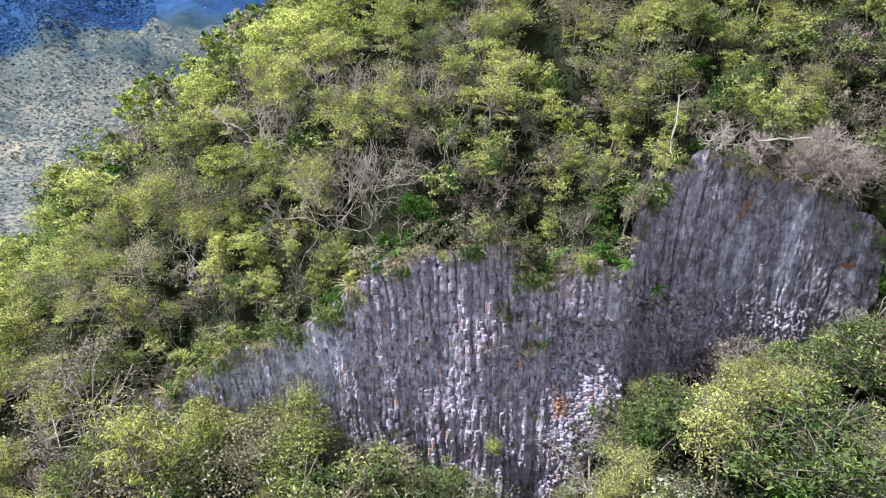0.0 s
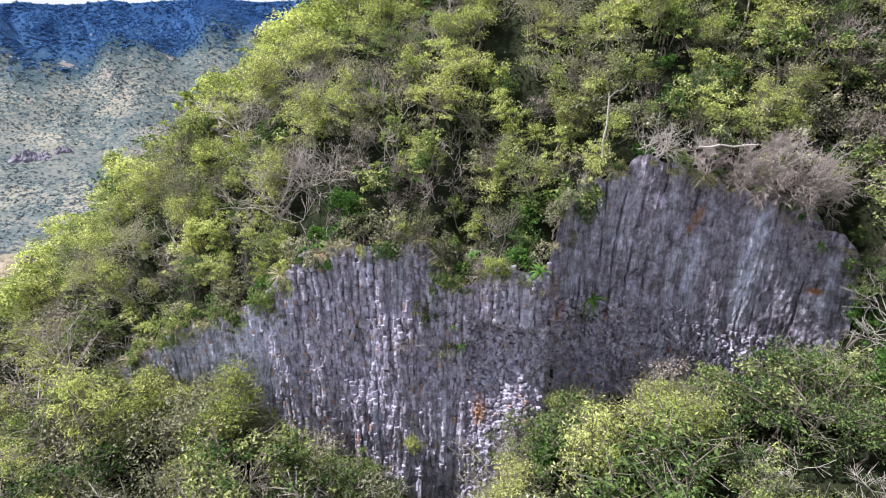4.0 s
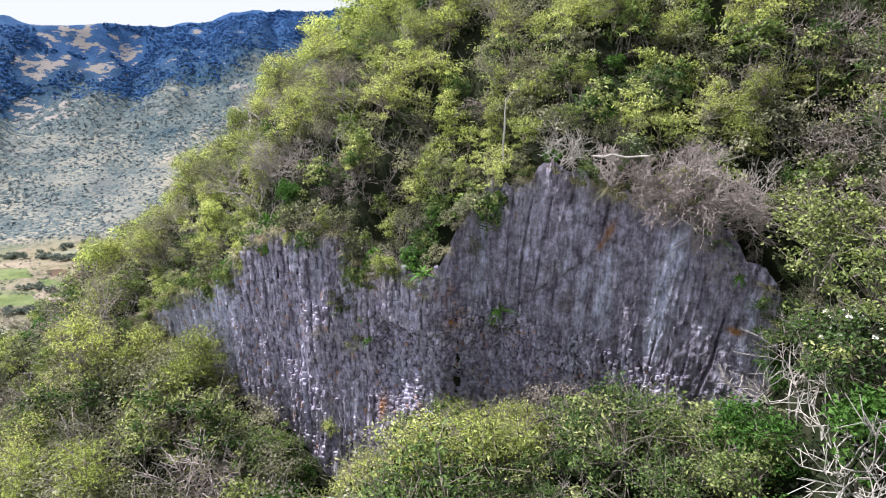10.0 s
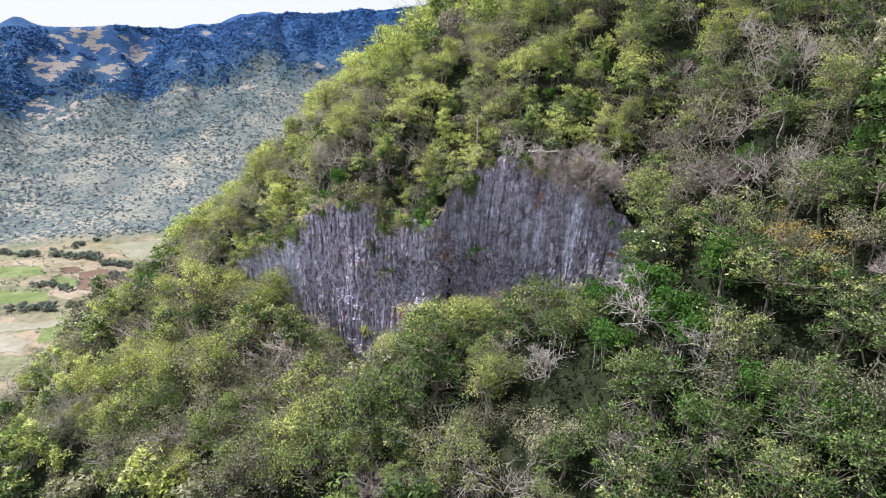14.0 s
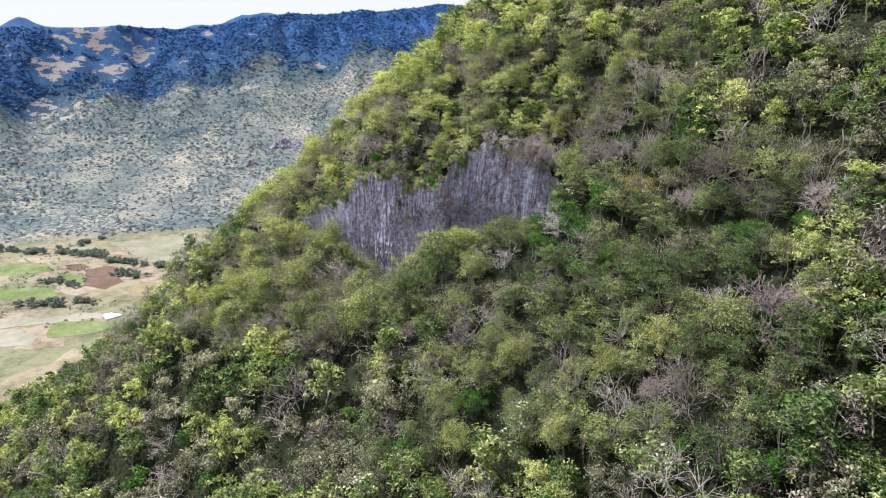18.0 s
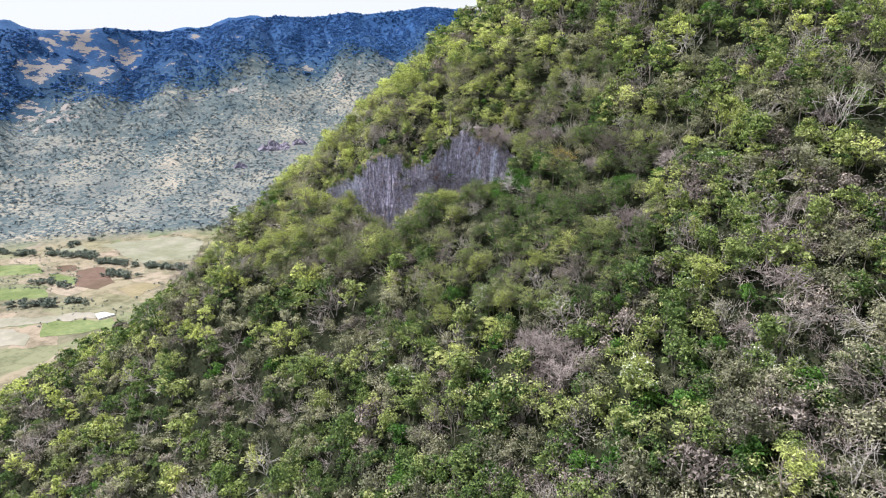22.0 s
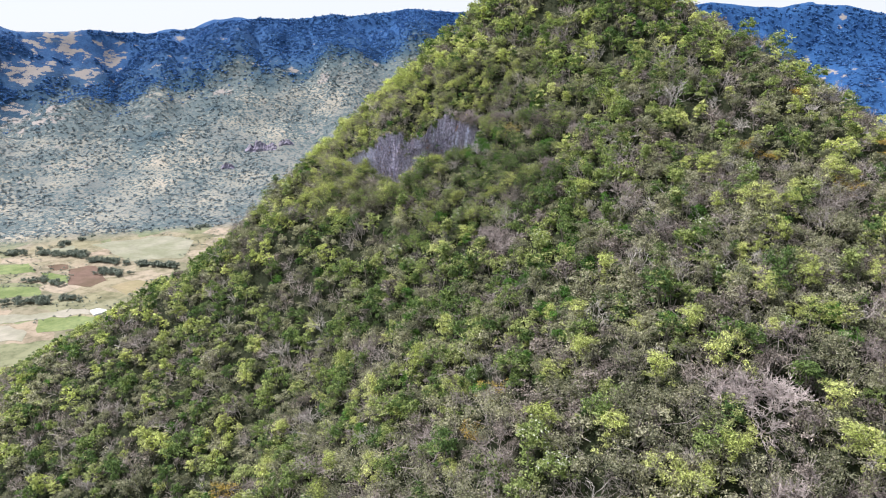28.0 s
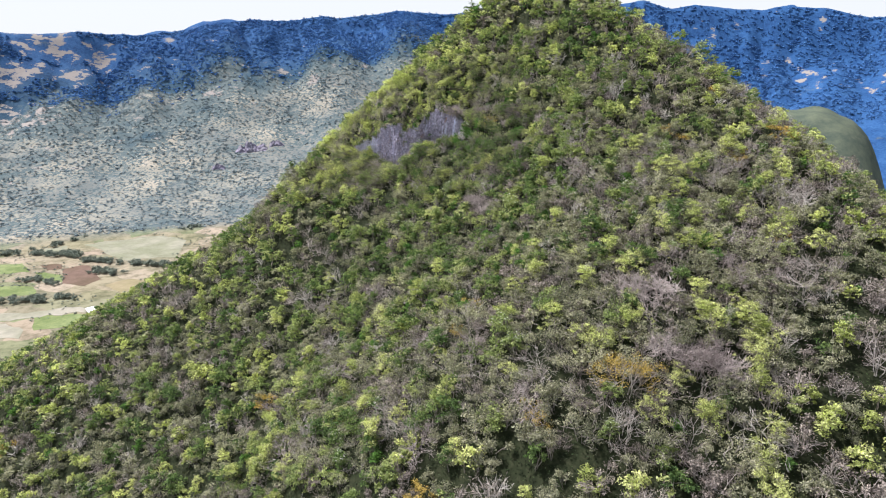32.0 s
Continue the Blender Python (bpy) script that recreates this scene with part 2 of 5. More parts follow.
def mixrgb(nodes, links, kind, fac, a, b):
    n = nodes.new("ShaderNodeMixRGB")
    n.blend_type = kind
    for key, v in (("Fac", fac), ("Color1", a), ("Color2", b)):
        if isinstance(v, (int, float)):
            n.inputs[key].default_value = v
        elif isinstance(v, tuple):
            n.inputs[key].default_value = (*v, 1)
        else:
            links.new(v, n.inputs[key])
    return n


def math_node(nodes, links, op, a, b=None, clamp=False):
    n = nodes.new("ShaderNodeMath")
    n.operation, n.use_clamp = op, clamp
    for i, v in enumerate((a, b)):
        if v is None:
            continue
        if isinstance(v, (int, float)):
            n.inputs[i].default_value = v
        else:
            links.new(v, n.inputs[i])
    return n


def bump(nodes, links, height, strength, dist, b):
    n = nodes.new("ShaderNodeBump")
    n.inputs["Strength"].default_value, n.inputs["Distance"].default_value = strength, dist
    links.new(height, n.inputs["Height"])
    links.new(n.outputs["Normal"], b.inputs["Normal"])


def leaf_material(name, stops, through_light=0.34):
    """Leaves: a colour by the plant, varied leaf by leaf, that lets some light through."""
    m, nt, n, l, b = material(name, 0.6)
    b.inputs["Specular IOR Level"].default_value = 0.1
    at = n.new("ShaderNodeAttribute")
    at.attribute_name = "tint"
    info = n.new("ShaderNodeObjectInfo")
    geo = n.new("ShaderNodeNewGeometry")
    total = math_node(n, l, "ADD", at.outputs["Fac"], info.outputs["Random"])
    fr = math_node(n, l, "FRACT", total.outputs[0])
    leafy = math_node(n, l, "MULTIPLY", geo.outputs["Random Per Island"], 0.2)
    pick = math_node(n, l, "ADD", math_node(n, l, "MULTIPLY", fr.outputs[0], 0.8).outputs[0], leafy.outputs[0])
    col = ramp(n, stops)
    l.new(pick.outputs[0], col.inputs["Fac"])
    val = math_node(n, l, "MULTIPLY_ADD", geo.outputs["Random Per Island"], 1.3)
    val.inputs[2].default_value = 0.28
    hsv = n.new("ShaderNodeHueSaturation")
    l.new(val.outputs[0], hsv.inputs["Value"])
    l.new(col.outputs["Color"], hsv.inputs["Color"])
    l.new(hsv.outputs["Color"], b.inputs["Base Color"])
    tr = n.new("ShaderNodeBsdfTranslucent")
    warm = mixrgb(n, l, "MULTIPLY", 1.0, hsv.outputs["Color"], (1.3, 1.45, 0.8))
    l.new(warm.outputs["Color"], tr.inputs["Color"])
    mx = n.new("ShaderNodeMixShader")
    mx.inputs["Fac"].default_value = through_light
    l.new(b.outputs[0], mx.inputs[1])
    l.new(tr.outputs[0], mx.inputs[2])
    l.new(mx.outputs[0], n["Material Output"].inputs["Surface"])
    return m


LEAF_GREEN = leaf_material("leaves_green", [(0.0, (0.042, 0.080, 0.030)), (0.28, (0.096, 0.154, 0.054)), (0.55, (0.192, 0.250, 0.092)), (0.78, (0.30, 0.338, 0.140)), (1.0, (0.40, 0.418, 0.205))])
LEAF_YELLOW = leaf_material("leaves_yellow_green", [(0.0, (0.25, 0.290, 0.105)), (0.5, (0.43, 0.460, 0.190)), (1.0, (0.64, 0.635, 0.335))], 0.46)
LEAF_OLIVE = leaf_material("leaves_olive", [(0.0, (0.112, 0.118, 0.084)), (0.5, (0.235, 0.234, 0.165)), (1.0, (0.40, 0.382, 0.285))])
LEAF_DRY = leaf_material("leaves_dry", [(0.0, (0.095, 0.080, 0.074)), (0.5, (0.19, 0.162, 0.150)), (1.0, (0.33, 0.285, 0.255))], 0.12)
LEAF_LUSH = leaf_material("leaves_lush", [(0.0, (0.055, 0.13, 0.030)), (1.0, (0.12, 0.23, 0.055))])
LEAF_ORANGE = leaf_material("leaves_orange", [(0.0, (0.34, 0.21, 0.06)), (1.0, (0.46, 0.35, 0.11))])
PETAL = leaf_material("petals_white", [(0.0, (0.62, 0.64, 0.55)), (1.0, (0.80, 0.80, 0.74))], 0.2)
# undergrowth kept near-black: shade between the crowns is in its colour
UNDER = leaf_material("undergrowth_leaves_shaded", [(0.0, (0.014, 0.024, 0.011)), (0.4, (0.030, 0.044, 0.019)), (0.7, (0.048, 0.056, 0.028)), (1.0, (0.095, 0.094, 0.06))], 0.15)
STRAP = leaf_material("strap_leaves", [(0.0, (0.07, 0.17, 0.035)), (1.0, (0.15, 0.28, 0.06))], 0.25)
STRAW = leaf_material("dry_grass", [(0.0, (0.22, 0.21, 0.13)), (1.0, (0.46, 0.41, 0.28))], 0.25)


def bark_material(name, dark, light):
    m, nt, n, l, b = material(name, 0.85)
    co = n.new("ShaderNodeTexCoord")
    info = n.new("ShaderNodeObjectInfo")
    nz = tex_noise(n, l, co.outputs["Object"], 4.0, 5.0)
    t = math_node(n, l, "ADD", math_node(n, l, "MULTIPLY", info.outputs["Random"], 0.35).outputs[0], math_node(n, l, "MULTIPLY", nz.outputs["Fac"], 0.65).outputs[0])
    col = ramp(n, [(0.25, dark), (0.75, light)])
    l.new(t.outputs[0], col.inputs["Fac"])
    l.new(col.outputs["Color"], b.inputs["Base Color"])
    bump(n, l, nz.outputs["Fac"], 0.4, 0.02, b)
    return m


BARK = bark_material("bark_brown", (0.09, 0.075, 0.062), (0.36, 0.32, 0.28))
BARK_GREY = bark_material("bark_grey", (0.14, 0.12, 0.11), (0.52, 0.47, 0.44))
BARK_PINK = bark_material("bark_pinkish", (0.17, 0.14, 0.135), (0.56, 0.49, 0.47))
BARK_PALE = bark_material("bark_pale", (0.34, 0.31, 0.29), (0.62, 0.58, 0.54))


def ground_material():
    """Leaf litter and scrub on the hill, dry pasture in the valley, pine woods up the mountains."""
    m, nt, n, l, b = material("ground", 0.95)
    geo = n.new("ShaderNodeNewGeometry")
    pos = geo.outputs["Position"]
    sep = n.new("ShaderNodeSeparateXYZ")
    l.new(pos, sep.inputs[0])
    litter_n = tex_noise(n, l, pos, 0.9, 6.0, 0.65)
    # litter darkened in colour to give the shade under the trees
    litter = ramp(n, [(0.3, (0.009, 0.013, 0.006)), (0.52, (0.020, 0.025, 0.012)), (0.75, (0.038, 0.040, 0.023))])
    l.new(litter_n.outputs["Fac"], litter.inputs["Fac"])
    # dry grass and scrub of the wide slope; bluish tones paint in haze
    patch = tex_noise(n, l, pos, 0.0042, 6.0, 0.6)
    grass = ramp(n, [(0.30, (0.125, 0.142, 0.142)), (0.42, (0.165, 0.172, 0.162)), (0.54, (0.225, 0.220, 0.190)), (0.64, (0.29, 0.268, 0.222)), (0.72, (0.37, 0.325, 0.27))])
    l.new(patch.outputs["Fac"], grass.inputs["Fac"])
    vor = n.new("ShaderNodeTexVoronoi")
    vor.inputs["Scale"].default_value = 0.082
    ragged = tex_noise(n, l, pos, 0.11, 3.0, 0.7)
    rag = mixrgb(n, l, "ADD", 1.0, pos, mixrgb(n, l, "MULTIPLY", 1.0, ragged.outputs["Color"], (16.0, 16.0, 0.0)).outputs["Color"])
    l.new(rag.outputs["Color"], vor.inputs["Vector"])
    wood = tex_noise(n, l, pos, 0.0048, 6.0, 0.66)
    cut = math_node(n, l, "MULTIPLY_ADD", wood.outputs["Fac"], 1.7)
    alt = n.new("ShaderNodeAttribute")
    alt.attribute_name = "pine"
    l.new(math_node(n, l, "MULTIPLY_ADD", alt.outputs["Fac"], 0.7).outputs[0], cut.inputs[2])
    cut.inputs[2].links[0].from_node.inputs[2].default_value = -0.22
    soft_edge = math_node(n, l, "SUBTRACT", cut.outputs[0], vor.outputs["Distance"])
    isbush = math_node(n, l, "MULTIPLY", soft_edge.outputs[0], 5.0, True)
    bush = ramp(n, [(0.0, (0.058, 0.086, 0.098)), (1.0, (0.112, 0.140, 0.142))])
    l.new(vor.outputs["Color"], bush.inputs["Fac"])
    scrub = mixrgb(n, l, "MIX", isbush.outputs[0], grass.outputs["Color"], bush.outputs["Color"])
    plots = n.new("ShaderNodeTexVoronoi")
    plots.inputs["Scale"].default_value = 0.0125
    warp = tex_noise(n, l, pos, 0.006, 3.0)
    wv = mixrgb(n, l, "ADD", 1.0, pos, mixrgb(n, l, "MULTIPLY", 1.0, warp.outputs["Color"], (120.0, 120.0, 0.0)).outputs["Color"])
    l.new(wv.outputs["Color"], plots.inputs["Vector"])
    tone = ramp(n, [(0.0, (0.17, 0.165, 0.110)), (0.25, (0.26, 0.222, 0.165)), (0.42, (0.16, 0.185, 0.10)), (0.58, (0.30, 0.242, 0.187)), (0.78, (0.22, 0.205, 0.13)), (1.0, (0.33, 0.272, 0.215))])
    plot_c = n.new("ShaderNodeSeparateColor")
    l.new(plots.outputs["Color"], plot_c.inputs[0])
    l.new(plot_c.outputs[0], tone.inputs["Fac"])
    rub = tex_noise(n, l, pos, 0.03, 7.0, 0.72)
    rubr = ramp(n, [(0.36, (0.42, 0.45, 0.40)), (0.56, (1.0, 1.0, 1.0))])
    l.new(rub.outputs["Fac"], rubr.inputs["Fac"])
    floor_c = mixrgb(n, l, "MULTIPLY", 0.85, tone.outputs["Color"], rubr.outputs["Color"])
    low = n.new("ShaderNodeMapRange")
    low.inputs["From Min"].default_value, low.inputs["From Max"].default_value = -512, -519
    l.new(sep.outputs["Z"], low.inputs["Value"])
    scrub = mixrgb(n, l, "MIX", low.outputs[0], scrub.outputs["Color"], floor_c.outputs["Color"])
    # woods of the mountains with cleared fields; aerial haze painted as blue
    pine_n = tex_noise(n, l, pos, 0.014, 9.0, 0.78)
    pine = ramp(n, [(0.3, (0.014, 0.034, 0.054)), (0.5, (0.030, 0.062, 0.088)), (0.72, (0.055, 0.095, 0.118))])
    pine_hazed = ramp(n, [(0.3, (0.011, 0.040, 0.118)), (0.5, (0.022, 0.074, 0.195)), (0.72, (0.040, 0.110, 0.25))])
    crown = n.new("ShaderNodeTexVoronoi")
    crown.inputs["Scale"].default_value = 0.11
    l.new(pos, crown.inputs["Vector"])
    lump = math_node(n, l, "MULTIPLY_ADD", crown.outputs["Distance"], -0.20)
    l.new(math_node(n, l, "ADD", pine_n.outputs["Fac"], 0.09).outputs[0], lump.inputs[2])
    stand = tex_noise(n, l, pos, 0.0022, 4.0, 0.6)
    tone2 = math_node(n, l, "MULTIPLY_ADD", stand.outputs["Fac"], 0.28)
    l.new(math_node(n, l, "SUBTRACT", lump.outputs[0], 0.14).outputs[0], tone2.inputs[2])
    l.new(tone2.outputs[0], pine.inputs["Fac"])
    l.new(tone2.outputs[0], pine_hazed.inputs["Fac"])
    band = n.new("ShaderNodeMapping")
    band.inputs["Scale"].default_value = (1.0, 1.0, 2.2)
    l.new(pos, band.inputs["Vector"])
    clear_n = tex_noise(n, l, band.outputs["Vector"], 0.013, 9.0, 0.66)
    open_at = n.new("ShaderNodeAttribute")
    open_at.attribute_name = "open_land"
    clear_s = math_node(n, l, "ADD", clear_n.outputs["Fac"], open_at.outputs["Fac"])
    clear = ramp(n, [(0.585, (0, 0, 0)), (0.61, (1, 1, 1))])
    l.new(clear_s.outputs[0], clear.inputs["Fac"])
    field = mixrgb(n, l, "MIX", patch.outputs["Fac"], (0.19, 0.175, 0.172), (0.30, 0.27, 0.25))
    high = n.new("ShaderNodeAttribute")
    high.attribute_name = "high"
    mountain = mixrgb(n, l, "MIX", high.outputs["Fac"], pine.outputs["Color"], pine_hazed.outputs["Color"])
    edge = math_node(n, l, "MULTIPLY_ADD", wood.outputs["Fac"], 2.4)
    frayed = math_node(n, l, "MULTIPLY_ADD", ragged.outputs["Fac"], 0.15)
    l.new(math_node(n, l, "SUBTRACT", alt.outputs["Fac"], 1.28).outputs[0], frayed.inputs[2])
    l.new(frayed.outputs[0], edge.inputs[2])
    under_pine = ramp(n, [(0.40, (0, 0, 0)), (0.66, (1, 1, 1))])
    l.new(edge.outputs[0], under_pine.inputs["Fac"])
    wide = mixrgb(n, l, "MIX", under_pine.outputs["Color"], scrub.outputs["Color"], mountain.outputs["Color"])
    wide = mixrgb(n, l, "MIX", clear.outputs["Color"], wide.outputs["Color"], field.outputs["Color"])
    turf = n.new("ShaderNodeAttribute")
    turf.attribute_name = "turf"
    turf_c = ramp(n, [(0.35, (0.050, 0.068, 0.056)), (0.65, (0.105, 0.122, 0.085))])
    l.new(rub.outputs["Fac"], turf_c.inputs["Fac"])
    wide = mixrgb(n, l, "MIX", turf.outputs["Fac"], wide.outputs["Color"], turf_c.outputs["Color"])
    # the hill itself
    dist = n.new("ShaderNodeVectorMath")
    dist.operation = "DISTANCE"
    l.new(pos, dist.inputs[0])
    dist.inputs[1].default_value = (30, 40, -60)
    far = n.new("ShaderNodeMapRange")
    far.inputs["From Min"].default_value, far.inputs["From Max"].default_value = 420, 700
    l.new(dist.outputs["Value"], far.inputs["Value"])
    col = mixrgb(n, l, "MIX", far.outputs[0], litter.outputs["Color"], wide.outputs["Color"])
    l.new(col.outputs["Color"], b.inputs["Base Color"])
    tall = mixrgb(n, l, "MIX", alt.outputs["Fac"], (0.0, 0.0, 0.0), crown.outputs["Distance"])
    far_b = n.new("ShaderNodeBump")
    far_b.inputs["Strength"].default_value, far_b.inputs["Distance"].default_value = 0.35, 3.0
    far_b.invert = True
    l.new(tall.outputs["Color"], far_b.inputs["Height"])
    near_b = n.new("ShaderNodeBump")
    near_b.inputs["Strength"].default_value, near_b.inputs["Distance"].default_value = 0.6, 0.25
    l.new(litter_n.outputs["Fac"], near_b.inputs["Height"])
    l.new(far_b.outputs["Normal"], near_b.inputs["Normal"])
    l.new(near_b.outputs["Normal"], b.inputs["Normal"])
    return m


GROUND = ground_material()


def rock_material(name, streaks):
    """Grey-violet basalt: fine grain, pale water streaks, orange lichen."""
    m, nt, n, l, b = material(name, 0.85)
    geo = n.new("ShaderNodeNewGeometry")
    pos = geo.outputs["Position"]
    info = n.new("ShaderNodeObjectInfo")
    grain = tex_noise(n, l, pos, 4.2, 9.0, 0.78)
    k = 1.65 if streaks else 1.65
    base = ramp(n, [(0.28, (0.065, 0.060, 0.076)), (0.42, (0.165 * k, 0.148 * k, 0.192 * k)), (0.58, (0.285 * k, 0.262 * k, 0.335 * k)), (0.74, (0.58, 0.555, 0.64))])
    rnd = math_node(n, l, "ADD", geo.outputs["Random Per Island"], info.outputs["Random"])
    rf = math_node(n, l, "FRACT", rnd.outputs[0])
    amt = math_node(n, l, "MULTIPLY_ADD", rf.outputs[0], 0.16 if not streaks else 0.0)
    l.new(grain.outputs["Fac"], amt.inputs[2])
    sh = math_node(n, l, "SUBTRACT", amt.outputs[0], 0.065 if not streaks else 0.03)
    l.new(sh.outputs[0], base.inputs["Fac"])
    mp = n.new("ShaderNodeMapping")
    mp.inputs["Scale"].default_value = (1.0, 1.0, 0.10)
    l.new(pos, mp.inputs["Vector"])
    st = tex_noise(n, l, mp.outputs["Vector"], 1.15 if streaks else 0.8, 5.0, 0.6)
    pale = ramp(n, [(0.50, (0, 0, 0)), (0.68, (1, 1, 1))])
    l.new(st.outputs["Fac"], pale.inputs["Fac"])
    break_n = tex_noise(n, l, pos, 1.6, 4.0, 0.6)
    pm = math_node(n, l, "MULTIPLY", pale.outputs["Color"], break_n.outputs["Fac"])
    made = n.new("ShaderNodeAttribute")
    made.attribute_name = "pale"
    more = math_node(n, l, "MULTIPLY", made.outputs["Fac"], math_node(n, l, "ADD", break_n.outputs["Fac"], 0.35).outputs[0])
    pm2 = math_node(n, l, "MULTIPLY_ADD", pm.outputs[0], 0.7 if streaks else 1.0, True)
    l.new(more.outputs[0], pm2.inputs[2])
    c1 = mixrgb(n, l, "MIX", pm2.outputs[0], base.outputs["Color"], (0.62, 0.64, 0.80))
    st2 = tex_noise(n, l, mp.outputs["Vector"], 2.3, 4.0, 0.6)
    dk = ramp(n, [(0.30, (0.55, 0.54, 0.54)), (0.46, (1, 1, 1))])
    l.new(st2.outputs["Fac"], dk.inputs["Fac"])
    c2 = mixrgb(n, l, "MULTIPLY", 0.8, c1.outputs["Color"], dk.outputs["Color"])
    blot = tex_noise(n, l, pos, 1.7, 5.0, 0.65)
    br = ramp(n, [(0.34, (0.42, 0.40, 0.40)), (0.50, (1.0, 1.0, 1.0)), (0.66, (1.5, 1.5, 1.52))])
    l.new(blot.outputs["Fac"], br.inputs["Fac"])
    c2 = mixrgb(n, l, "MULTIPLY", 0.85, c2.outputs["Color"], br.outputs["Color"])
    soil_n = tex_noise(n, l, pos, 0.62, 6.0, 0.7)
    soil = ramp(n, [(0.60, (0, 0, 0)), (0.72, (0.6, 0.6, 0.6))])
    l.new(soil_n.outputs["Fac"], soil.inputs["Fac"])
    c2 = mixrgb(n, l, "MIX", soil.outputs["Color"], c2.outputs["Color"], (0.11, 0.085, 0.068))
    li = tex_noise(n, l, pos, 0.9, 5.0, 0.7)
    lr = ramp(n, [(0.675, (0, 0, 0)), (0.70, (1, 1, 1))])
    l.new(li.outputs["Fac"], lr.inputs["Fac"])
    rust = n.new("ShaderNodeAttribute")
    rust.attribute_name = "rust"
    lm0 = math_node(n, l, "MULTIPLY_ADD", lr.outputs["Color"], 0.6, True)
    l.new(math_node(n, l, "MULTIPLY", rust.outputs["Fac"], math_node(n, l, "ADD", break_n.outputs["Fac"], 0.4).outputs[0]).outputs[0], lm0.inputs[2])
    tone = mixrgb(n, l, "MIX", grain.outputs["Fac"], (0.30, 0.11, 0.06), (0.46, 0.26, 0.08))
    odd = math_node(n, l, "GREATER_THAN", rf.outputs[0], 0.972 if not streaks else 2.0)
    lm = math_node(n, l, "MULTIPLY_ADD", odd.outputs[0], 0.55, True)
    l.new(lm0.outputs[0], lm.inputs[2])
    c3 = mixrgb(n, l, "MIX", lm.outputs[0], c2.outputs["Color"], tone.outputs["Color"])
    l.new(c3.outputs["Color"], b.inputs["Base Color"])
    if streaks:
        mp2 = n.new("ShaderNodeMapping")
        mp2.inputs["Scale"].default_value = (1.0, 1.0, 0.16)
        mp2.inputs["Rotation"].default_value = (0, 0.24, 0)
        l.new(pos, mp2.inputs["Vector"])
        stri = tex_noise(n, l, mp2.outputs["Vector"], 5.5, 8.0, 0.72)
        sr = ramp(n, [(0.36, (0.48, 0.47, 0.48)), (0.50, (1.1, 1.1, 1.1)), (0.66, (1.75, 1.72, 1.75))])
        l.new(stri.outputs["Fac"], sr.inputs["Fac"])
        c4 = mixrgb(n, l, "MULTIPLY", 0.8, c3.outputs["Color"], sr.outputs["Color"])
        l.new(c4.outputs["Color"], b.inputs["Base Color"])
        both = math_node(n, l, "ADD", grain.outputs["Fac"], stri.outputs["Fac"])
        bump(n, l, both.outputs[0], 1.0, 0.20, b)
    else:
        bump(n, l, grain.outputs["Fac"], 1.0, 0.09, b)
    return m


ROCK = rock_material("basalt_blocks", False)
ROCK_WALL = rock_material("basalt_wall", True)


def field_material(name, a, b2, scale=0.03):
    """Soil or crop: fine mottling over wide, faint patches."""
    m, nt, n, l, b = material(name, 0.95)
    geo = n.new("ShaderNodeNewGeometry")
    nz = tex_noise(n, l, geo.outputs["Position"], scale, 8.0, 0.75)
    c = ramp(n, [(0.32, a), (0.66, b2)])
    l.new(nz.outputs["Fac"], c.inputs["Fac"])
    wide = tex_noise(n, l, geo.outputs["Position"], scale * 0.3, 4.0, 0.6)
    wr = ramp(n, [(0.38, (0.68, 0.74, 0.62)), (0.58, (1.0, 1.0, 1.0))])
    l.new(wide.outputs["Fac"], wr.inputs["Fac"])
    mx = mixrgb(n, l, "MULTIPLY", 0.8, c.outputs["Color"], wr.outputs["Color"])
    l.new(mx.outputs["Color"], b.inputs["Base Color"])
    return m


FIELD_STRAW = field_material("straw_field", (0.20, 0.195, 0.150), (0.29, 0.28, 0.22))
FIELD_TAN = field_material("tan_field", (0.17, 0.148, 0.115), (0.25, 0.215, 0.165))
FIELD_GREEN = field_material("green_field", (0.105, 0.145, 0.062), (0.215, 0.245, 0.110), 0.05)
FIELD_OCHRE = field_material("ochre_field", (0.21, 0.175, 0.11), (0.30, 0.25, 0.16))
FIELD_RED = field_material("ploughed_field", (0.105, 0.070, 0.055), (0.165, 0.112, 0.088))
WHITE_SHEET = field_material("white_sheet", (0.68, 0.68, 0.68), (0.82, 0.82, 0.82))
TRACK = field_material("dirt_track", (0.22, 0.21, 0.17), (0.33, 0.305, 0.255))
FAR_ROCK = field_material("far_rock", (0.16, 0.14, 0.20), (0.34, 0.31, 0.40), 0.08)


def far_leaf_material(name, stops):
    m, nt, n, l, b = material(name, 0.9)
    geo = n.new("ShaderNodeNewGeometry")
    cr = ramp(n, stops)
    nz = tex_noise(n, l, geo.outputs["Position"], 0.35, 4.0, 0.7)
    mx = math_node(n, l, "MULTIPLY_ADD", geo.outputs["Random Per Island"], 0.5)
    l.new(math_node(n, l, "MULTIPLY", nz.outputs["Fac"], 0.5).outputs[0], mx.inputs[2])
    l.new(mx.outputs[0], cr.inputs["Fac"])
    l.new(cr.outputs["Color"], b.inputs["Base Color"])
    return m


# slope bushes tinted grey-blue, distance haze carried by the leaf colour
FAR_LEAF_HAZED = far_leaf_material("far_bush_leaves_hazed", [(0.0, (0.115, 0.162, 0.205)), (0.6, (0.195, 0.245, 0.265)), (1.0, (0.30, 0.33, 0.30))])
VALLEY_LEAF = far_leaf_material("valley_tree_leaves", [(0.0, (0.085, 0.110, 0.095)), (0.6, (0.175, 0.205, 0.165)), (1.0, (0.29, 0.31, 0.235))])
